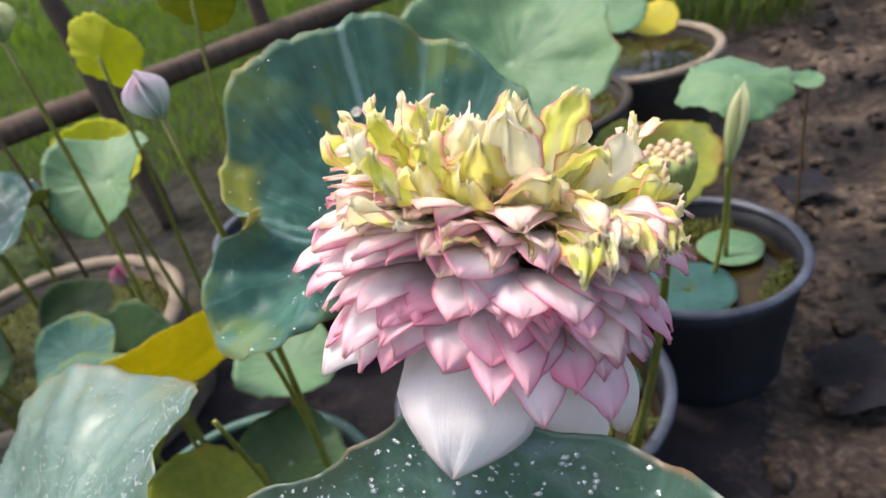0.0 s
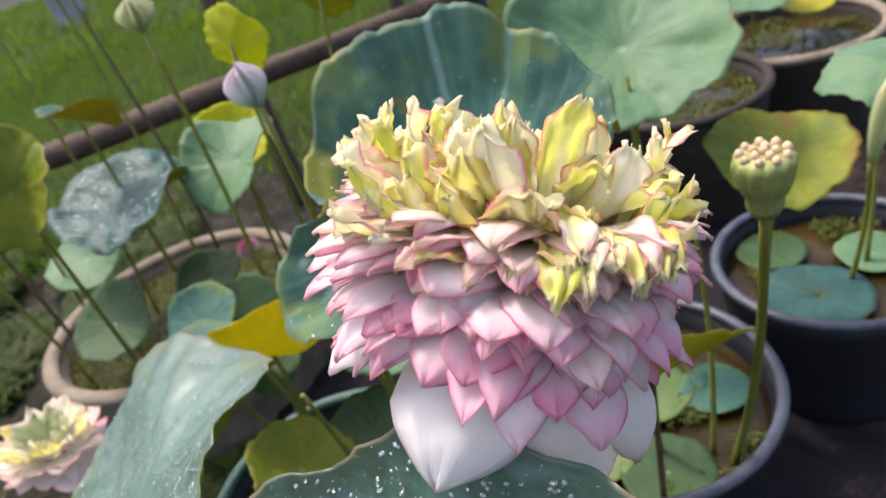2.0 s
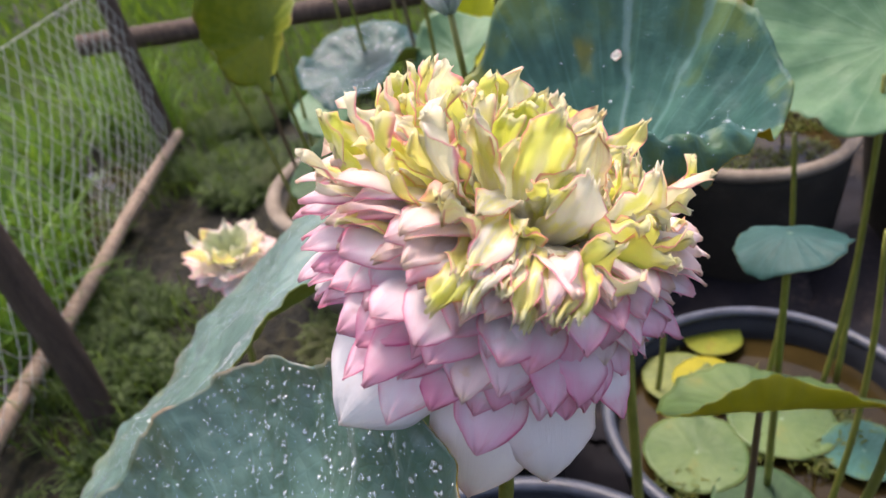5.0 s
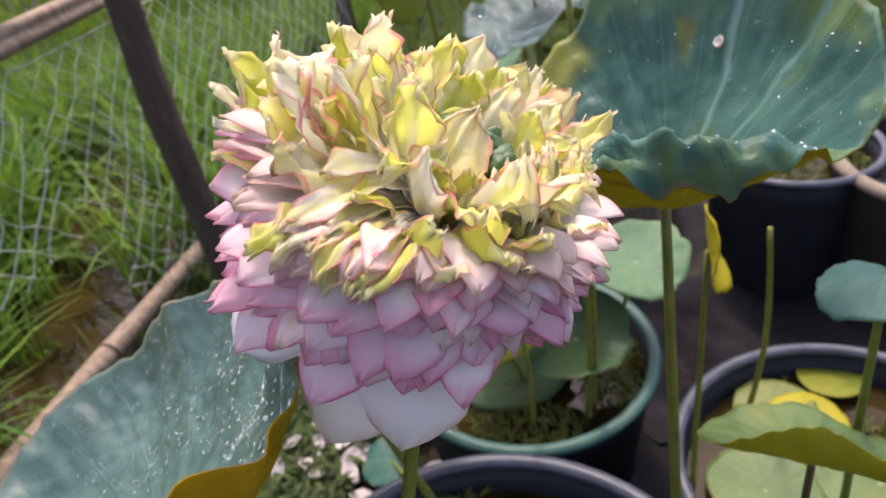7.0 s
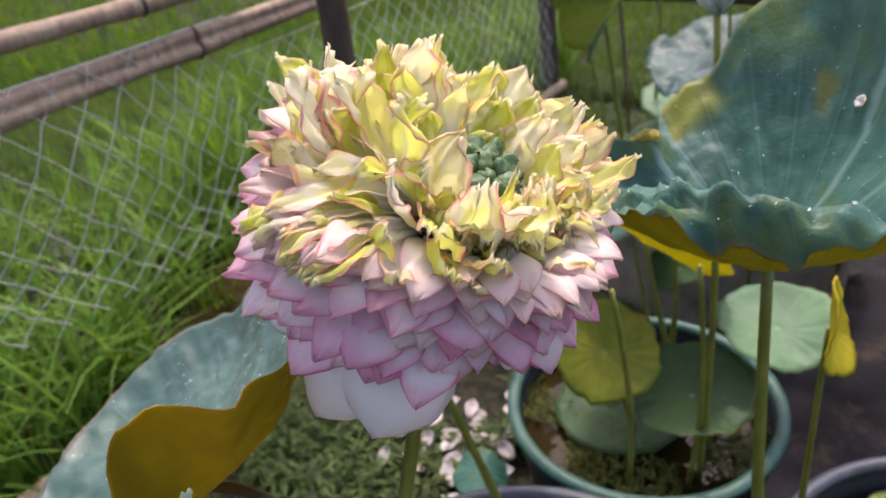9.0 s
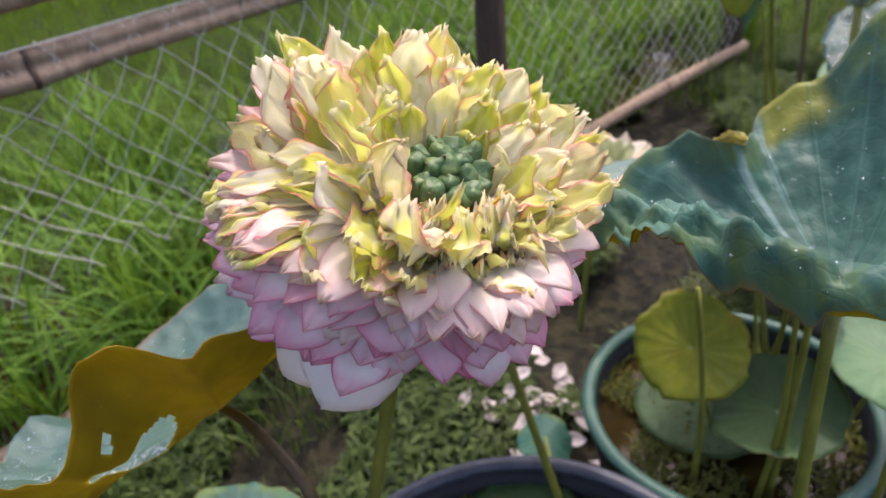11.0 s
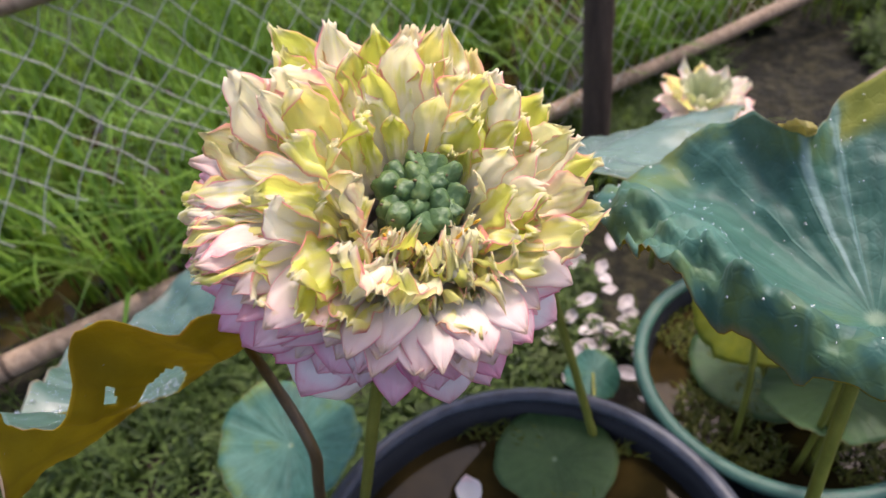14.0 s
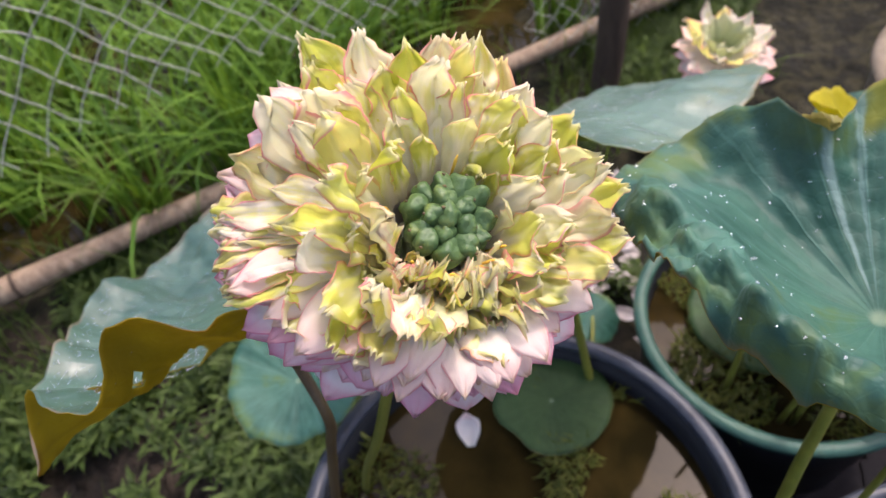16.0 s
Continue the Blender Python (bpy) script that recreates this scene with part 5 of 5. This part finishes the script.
    middle = ((-78, 0.113, -0.066, 0.030), (-59, 0.117, -0.067, 0.030), (-46, 0.108, -0.091, 0.033), (-31, 0.107, -0.079, 0.034), (-16, 0.113, -0.059, 0.033), (-10, 0.112, -0.054, 0.026), (-4, 0.114, -0.061, 0.034), (-1, 0.114, -0.055, 0.034),
              (5, 0.116, -0.052, 0.036), (12, 0.114, -0.060, 0.034), (20, 0.113, -0.068, 0.030), (27, 0.113, -0.047, 0.032), (37, 0.108, -0.066, 0.032), (49, 0.103, -0.063, 0.034), (126, 0.089, -0.042, 0.032), (147, 0.081, -0.040, 0.034), (159, 0.089, -0.048, 0.034))
    upper = ((-52, 0.118, -0.046, 0.028), (-39, 0.117, -0.043, 0.026), (-29, 0.110, -0.035, 0.026), (-23, 0.112, -0.031, 0.024), (-20, 0.110, -0.043, 0.030), (16, 0.114, -0.034, 0.034), (40, 0.108, -0.035, 0.028), (43, 0.101, -0.026, 0.030),
             (51, 0.102, -0.030, 0.028), (60, 0.092, -0.034, 0.028), (72, 0.085, -0.026, 0.028), (88, 0.089, -0.018, 0.026), (103, 0.086, -0.019, 0.030), (115, 0.088, -0.030, 0.030), (140, 0.086, -0.024, 0.030))
    for rows, z0, blush, rose in ((lowest, -0.066, 0.0, 0.75), (middle, -0.058, 0.05, 0.3), (upper, -0.050, 0.55, 0.1)):
        for az, r1, z1, w in rows:
            seed += 1
            skirt_petal(ob, M_BLUSH if rnd.random() < blush else M_ROSE if rnd.random() < rose else M_PINK, az, r1, z1, z0, w, seed, rnd)
    # long crown petals: way round, tip r and z, width, bulge, hook
    tall = ((-12, 0.099, 0.022, 0.024, -0.04, 0.004), (-12, 0.071, 0.030, 0.022, 0.02, 0.003), (-6, 0.076, 0.031, 0.018, 0.00, -0.004), (-23, 0.042, 0.021, 0.020, 0.00, 0.003), (14, 0.055, 0.040, 0.020, -0.06, -0.006), (33, 0.038, 0.031, 0.026, -0.05, 0.0),
            (26, 0.075, 0.018, 0.022, 0.22, -0.008), (31, 0.076, 0.021, 0.018, -0.10, 0.004), (38, 0.090, -0.001, 0.018, -0.10, 0.006), (-43, 0.119, -0.001, 0.022, -0.10, 0.006), (-39, 0.121, -0.024, 0.022, 0.05, 0.004), (-2, 0.104, -0.001, 0.028, 0.04, 0.003))
    back = ((-84, 0.102, -0.004, 0.024, 0.0, 0.004), (-82, 0.085, 0.017, 0.018, -0.04, 0.007), (-67, 0.073, 0.022, 0.020, -0.04, 0.008), (-64, 0.087, 0.013, 0.026, 0.0, 0.004), (-88, 0.093, 0.011, 0.026, 0.0, 0.002), (-97, 0.097, -0.007, 0.026, 0.05, 0.002),
            (-106, 0.061, 0.022, 0.022, 0.0, 0.002), (-109, 0.082, 0.005, 0.026, 0.0, 0.003), (-122, 0.060, 0.026, 0.022, -0.03, 0.002), (-144, 0.079, 0.013, 0.020, 0.0, 0.004), (-158, 0.091, 0.005, 0.022, 0.0, 0.005), (-170, 0.080, 0.012, 0.018, 0.0, 0.006))
    side_ = ((-173, 0.093, -0.006, 0.022, 0.05, 0.003), (173, 0.079, 0.020, 0.018, -0.05, 0.006), (175, 0.083, -0.010, 0.024, 0.10, 0.003), (157, 0.069, -0.001, 0.024, 0.15, 0.003), (89, 0.065, 0.030, 0.016, -0.08, 0.007), (80, 0.065, 0.033, 0.016, -0.08, -0.005),
             (66, 0.062, 0.026, 0.022, -0.05, 0.003), (71, 0.067, 0.012, 0.026, 0.25, -0.004), (52, 0.079, 0.006, 0.026, 0.20, 0.003), (92, 0.064, 0.014, 0.026, 0.20, -0.004), (66, 0.082, -0.006, 0.026, 0.15, 0.0), (123, 0.073, -0.009, 0.028, 0.20, 0.0))
    near_ = ((-25, 0.086, 0.018, 0.028, 0.0, 0.003), (-18, 0.092, 0.008, 0.026, 0.05, 0.004), (-31, 0.100, 0.004, 0.024, 0.02, 0.005), (-36, 0.110, -0.012, 0.022, 0.04, 0.004), (-52, 0.108, 0.000, 0.024, 0.0, 0.005), (-74, 0.096, 0.004, 0.024, 0.0, 0.005),
             (60, 0.086, -0.002, 0.024, 0.06, 0.003), (75, 0.080, 0.003, 0.022, 0.05, 0.004), (47, 0.094, -0.010, 0.024, 0.08, 0.003), (-132, 0.084, 0.006, 0.026, 0.0, 0.003), (-152, 0.082, 0.014, 0.020, 0.0, 0.005))
    for rows in (tall, back, side_, near_):
        for i, (az, r1, z1, w, bl, hk) in enumerate(rows):
            seed += 1
            m = (M_YELLOW, M_CREAM, M_YELLOW, M_GREENISH, M_YELLOW, M_VEINED)[i % 6]
            place_petal(ob, m, az, 0.027, -0.036, r1, z1, bl, w * 1.10, 0.24, 0.20, 0.0, seed, hook=hk, rag=0.26, crumple=0.16, point=0.7, widest=0.68, crease=0.06, tilt=rnd.uniform(-0.3, 0.3), side=rnd.uniform(-0.06, 0.06), blunt=rnd.uniform(0.08, 0.40), fray=0.18, nu=30, nv=14)
    # cream petals folded down over the skirt, like a crumpled fan
    for i in range(14):
        seed += 1
        q = i / 13
        place_petal(ob, (M_CREAM, M_YELLOW, M_CREAM, M_BLUSH)[i % 4], 8 + 25 * q + rnd.uniform(-1.5, 1.5), 0.030, -0.030, 0.117 - 0.005 * q + rnd.uniform(-0.012, 0.003), -0.025 + 0.009 * q + rnd.uniform(-0.006, 0.004), 0.16 + 0.14 * rnd.random(), rnd.uniform(0.012, 0.019), 0.3, 0.26, -0.05, seed,
                    rag=0.3, crumple=0.24, tilt=rnd.uniform(0.2, 0.8), widest=0.74, point=0.9, crease=0.10, hook=rnd.choice((-1, 1)) * rnd.uniform(0.002, 0.005), along=0.66, blunt=0.35, fray=0.25, nu=26, nv=12)
    # two that rise from the heart and fold over
    for az, r1, z1, w in ((12, 0.108, -0.020, 0.016), (5, 0.086, -0.006, 0.015)):
        seed += 1
        place_petal(ob, M_CREAM, az, 0.028, -0.024, r1, z1, 0.36, w, 0.35, 0.16, 0.0, seed, rag=0.2, crumple=0.14, widest=0.7, along=0.62, nu=26, nv=10)
    # long blush petals laid one on another, sweeping out sideways under the crown
    for i in range(12):
        seed += 1
        az = -50 + 5.0 * i + rnd.uniform(-2, 2)
        place_petal(ob, (M_BLUSH, M_CREAM, M_BLUSH)[i % 3], az, 0.027, -0.036, 0.112 + rnd.uniform(-0.008, 0.004), -0.022 - 0.010 * (i % 3) / 2 + rnd.uniform(-0.003, 0.003), 0.12, 0.022, 0.1, 0.14, 0.0, seed,
                    hook=rnd.uniform(-0.004, 0.003), rag=0.2, crumple=0.16, crease=0.05, side=rnd.uniform(-0.08, 0.08))
    # small crinkled petals in the gap beside the seed head
    for i in range(60):
        seed += 1
        az = rnd.uniform(62, 145)
        r1 = rnd.uniform(0.034, 0.062)
        place_petal(ob, (M_YELLOW, M_GREENISH, M_CREAM)[i % 3], az, r1 - rnd.uniform(0.014, 0.024), -0.024 - rnd.uniform(0, 0.008), r1, rnd.uniform(-0.012, 0.008) - 0.1 * (r1 - 0.04), 0.15, rnd.uniform(0.008, 0.014), 0.4, 0.42, rnd.uniform(-0.2, 0.4), seed, nu=12, nv=6, hook=rnd.uniform(-0.004, 0.004), rag=0.4, crumple=0.5, tilt=rnd.uniform(-0.9, 0.9), side=rnd.uniform(-0.3, 0.3))
    # broad white outer petals that hang down
    for az, r1, z1, w in ((-14, 0.091, -0.139, 0.068), (60, 0.085, -0.130, 0.062), (36, 0.080, -0.148, 0.060), (-64, 0.100, -0.112, 0.056), (-95, 0.090, -0.120, 0.056), (150, 0.072, -0.118, 0.058), (220, 0.080, -0.120, 0.058)):
        seed += 1
        place_petal(ob, M_WHITE, az, 0.018, -0.080, r1, z1, 0.24, w, -0.42, 0.015, -0.03, seed, nu=22, nv=14, name="outer_petal", point=1.2, crease=0.012, crumple=0.03)
    # seed head with its swollen carpels
    cone, cf = lathe([(0.0005, -0.09), (0.010, -0.088), (0.016, -0.060), (0.020, -0.024), (0.020, -0.014), (0.016, -0.008), (0.0005, -0.007)], 28, 0.03)
    mesh_object("seed_head", cone, cf, M_HEAD, ob, "green seed head")
    spots = [(0.001, 0)] + [(0.0085, 72 * i + 12 + rnd.uniform(-8, 8)) for i in range(5)] + [(0.0164, 32.7 * i + rnd.uniform(-5, 5)) for i in range(11)]
    for r, az in spots:
        sz = rnd.uniform(0.0058, 0.0080)
        v, f = blob(sz, sz * rnd.uniform(0.78, 1.0), sz * rnd.uniform(0.95, 1.25), 20, 14)
        off = rnd.uniform(0, 50)
        lump = np.array([1 + 0.42 * noise.noise((q[0] / sz * 1.1 + off, q[1] / sz * 1.1, q[2] / sz * 1.1)) + 0.16 * noise.noise((q[0] / sz * 2.6 + off, q[1] / sz * 2.6, q[2] / sz * 2.6)) for q in v])
        v = v * lump[:, None]
        turn = Matrix.Rotation(radians(az), 3, "Z") @ Matrix.Rotation(r * 22, 3, "Y")
        v = np.array([tuple(turn @ Vector(q)) for q in v])
        at_ = np.array([r * math.cos(radians(az)), r * math.sin(radians(az)), -0.0015 - r * 0.30])
        carpel = mesh_object("carpel", v + at_, f, M_HEAD, ob)
        if rnd.random() < 0.95:
            w_, g_ = blob(0.0011, 0.0008, 0.0008, 8, 5)
            top = np.array(tuple(turn @ Vector((sz * 0.5, 0, sz * 0.95))))
            mesh_object("stigma", w_ + at_ + top, g_, M_STEM_BROWN, carpel, "small browned stigma")
    for i in range(10):
        az = rnd.uniform(0, 360)
        r = rnd.uniform(0.023, 0.027)
        d = Vector((math.cos(radians(az)), math.sin(radians(az)), 0))
        v, f = tube(bend(d * r + Vector((0, 0, -0.02)), d * (r + 0.006) + Vector((0, 0, rnd.uniform(-0.004, 0.010))), (0, 0, 0.001), 6), [0.0007, 0.0006, 0.0006, 0.0008, 0.0009, 0.0004], 6)
        mesh_object("stamen", v, f, M_STAMEN, ob)
    inv = FLOWER.inverted()
    knots = [inv @ (Vector(q) - HEAD_AT) for q in ((-0.138, 0.085, 0.22), (-0.066, 0.164, 0.5), (-0.018, 0.228, 0.7), (-0.008, 0.270, 0.85))]
    pts = through_points(knots + [Vector((0, 0, -0.086))], 5)
    v, f = tube(pts, [0.0055 - 0.0012 * i / (len(pts) - 1) for i in range(len(pts))], 10, 0.05)
    mesh_object("stalk", v, f, M_STEM, ob, "olive green prickly stalk")
    return ob


open_flower()


def small_flower(place, axis, scale):
    rnd = random.Random(77)
    ob = new("lotus_flower")
    ob.matrix_world = Matrix.Translation(place) @ basis(axis, (0, -1, 0)).to_4x4()
    tagged(ob, "fading lotus flower with yellow-green crown and pink skirt", "flower")
    seed = 900
    for n, r0, z0, r1, z1, w, ruf, mat in ((9, 0.02, -0.03, 0.045, 0.02, 0.03, 0.3, M_BUD_GREEN), (14, 0.02, -0.035, 0.075, 0.012, 0.030, 0.3, M_CREAM), (15, 0.02, -0.04, 0.09, -0.02, 0.04, 0.1, M_BLUSH), (15, 0.02, -0.05, 0.09, -0.06, 0.042, 0.05, M_PINK)):
        for i in range(n):
            seed += 1
            f = scale * rnd.uniform(0.85, 1.1)
            place_petal(ob, mat, 360 * (i + rnd.uniform(-0.3, 0.3)) / n, r0 * scale, z0 * scale, r1 * f, z1 * f, 0.15, w * scale, 0.3, ruf, rnd.uniform(-0.1, 0.2), seed, nu=8, nv=6)
    v, f = tube(bend(Vector((0.02, 0.05, -(place[2] - 0.2))), (0, 0, -0.04), (0.01, 0, 0), 10), 0.006, 8)
    mesh_object("stalk", v, f, M_STEM, ob)


small_flower((-0.835, 0.565, 0.605), (0.1, 0.1, 1), 0.92)


# ---- buds, seed pod, stalks ----
def bud(label, at, foot, length, width, mat, axis=(0, 0, 1), stem=None, seed=1):
    ob = thing("lotus_bud", at, label, "bud", "lotus buds")
    rot = np.array(basis(axis))
    for i in range(5):
        v, f, uv = petal_mesh(0.001, 0.0, 0.0015, length * (1 - 0.04 * i), -0.62 * width / length * (1.5 if i < 3 else 1.3), width * 1.15, -0.55, 0.01, 0.0, seed + i, 10, 8)
        a = radians(72 * i + 20)
        rz = np.array([[math.cos(a), -math.sin(a), 0], [math.sin(a), math.cos(a), 0], [0, 0, 1]])
        mesh_object("petal", (v @ rz.T) @ rot.T, f, mat, ob, uvs=uv)
    v, f = tube(bend(Vector(foot) - Vector(at), (0, 0, 0.001), (0.01, 0.006, 0), 12), [0.0052 - 0.0012 * i / 11 for i in range(12)], 8, 0.05)
    mesh_object("stalk", v, f, stem or M_STEM, ob)


bud("closed pale lilac lotus bud on a green stalk", (-0.355, 0.70, 0.978), (-0.36, 0.72, 0.22), 0.056, 0.034, M_BUD, (-0.25, 0.1, 1), seed=500)
bud("closed pale green lotus bud on a thin stalk", (-0.73, 1.066, 1.03), (-0.78, 1.10, 0.25), 0.062, 0.045, M_BUD_GREEN, seed=520)
bud("small pink-tipped lotus bud low over the water", (-0.90, 1.277, 0.43), (-0.945, 1.30, 0.22), 0.055, 0.042, M_BUD_ROSE, seed=540)
bud("slender rolled yellow-green young lotus leaf", (0.413, 1.176, 0.52), (0.40, 1.20, 0.25), 0.16, 0.025, M_BUD_GREEN, (0.3, 0.35, 1), seed=560)


def seed_pod(at, foot):
    ob = thing("seed_pod", at, "ribbed green lotus seed pod with tan seeds on top", "seed pod")
    n = 48
    prof = [(0.0005, -0.062), (0.012, -0.060), (0.017, -0.050), (0.016, -0.040), (0.019, -0.036), (0.024, -0.022), (0.0265, -0.008), (0.026, -0.002), (0.022, 0.002), (0.0005, 0.003)]
    v, f = lathe(prof, n)
    for q in v:
        a = math.atan2(q[1], q[0])
        if -0.045 < q[2] < 0.0:
            q[:2] *= 1 + 0.06 * math.cos(a * 12)
    mesh_object("pod", v, f, M_POD, ob)
    rnd = random.Random(4)
    for r, az in [(0, 0)] + [(0.010, 72 * i) for i in range(5)] + [(0.020, 40 * i + 10) for i in range(9)]:
        s = rnd.uniform(0.0040, 0.0050)
        v, f = blob(s, s, s * 1.2, 10, 6)
        mesh_object("seed", v + np.array([r * math.cos(radians(az)), r * math.sin(radians(az)), 0.005 - r * 0.1]), f, M_SEED, ob)
    v, f = tube(bend(Vector(foot) - Vector(at), (0, 0, -0.06), (0.012, 0.0, 0), 14), [0.0062 - 0.001 * i / 13 for i in range(14)], 8, 0.05)
    mesh_object("stalk", v, f, M_STEM, ob)


seed_pod((0.156, 0.605, 0.874), (0.13, 0.78, 0.24))

# ---- loose things ----
v, f, uv = petal_mesh(0, 0, 0.013, 0.002, 0.2, 0.011, 0.6, 0.15, 0.3, 791, 8, 6, thick=0.0008)
ob = mesh_object("petal_fragment", v, f, M_CREAM, uvs=uv)
ob.matrix_world = Matrix.Translation(fleck_at + Vector((0.0, -0.001, 0.001))) @ pose(0, 0, 0, 55, 0, 0)
tagged(ob, "small cream petal fragment stuck on the dark leaf", "petal", "fallen petals")
v, f, uv = petal_mesh(0, 0, 0.052, 0.006, 0.20, 0.040, 0.6, 0.04, 0.1, 790, 12, 8)
ob = mesh_object("fallen_petal", v, f, M_WHITE, uvs=uv)
ob.matrix_world = pose(-0.228, 0.238, WATER_Z - 0.006, 0, -4, 200)
tagged(ob, "cream fallen lotus petal floating on the brown water", "petal", "fallen petals")
rnd = random.Random(8)
for i in range(46):
    x, y = -0.80 + rnd.gauss(0, 0.09), 0.43 + rnd.gauss(0, 0.11)
    v, f, uv = petal_mesh(0, 0, 0.05 * rnd.uniform(0.7, 1.2), 0.004, 0.15, 0.032, 0.5, 0.1, 0.1, 700 + i, 6, 5)
    ob = mesh_object("fallen_petal", v, f, M_FALLEN, uvs=uv)
    ob.matrix_world = pose(x, y, 0.03 + rnd.uniform(0, 0.02), rnd.uniform(-25, 25), rnd.uniform(-30, 10), rnd.uniform(0, 360))
    tagged(ob, "white fallen lotus petal lying on the soil", "petal", "fallen petals")


def bucket(place, r, h, mat, label):
    ob = thing("bucket", place, label, "bucket")
    mesh_object("body", *lathe([(0.0005, 0.0), (r * 0.78, 0.0), (r * 0.8, 0.01), (r, h), (r + 0.012, h), (r + 0.012, h - 0.02), (r - 0.006, h - 0.02), (r * 0.76, 0.02), (0.0005, 0.02)], 40), mat, ob)
    v, f = tube([(r * math.cos(a), 0.01, h - 0.03 - 0.6 * r * math.sin(a)) for a in np.linspace(0.0, math.pi, 14)], 0.004, 6)
    mesh_object("handle", v, f, M_WIRE, ob, "bent wire handle")


bucket((-0.88, 3.95, 0.0), 0.17, 0.36, M_BLUE, "blue plastic bucket standing by the field")
# simple stand-in for a small pale board, built with the bucket shape
bucket((-8.7, 10.1, 0.0), 0.30, 0.7, M_PALE, "barrel shape in place of a pale board far across the field")
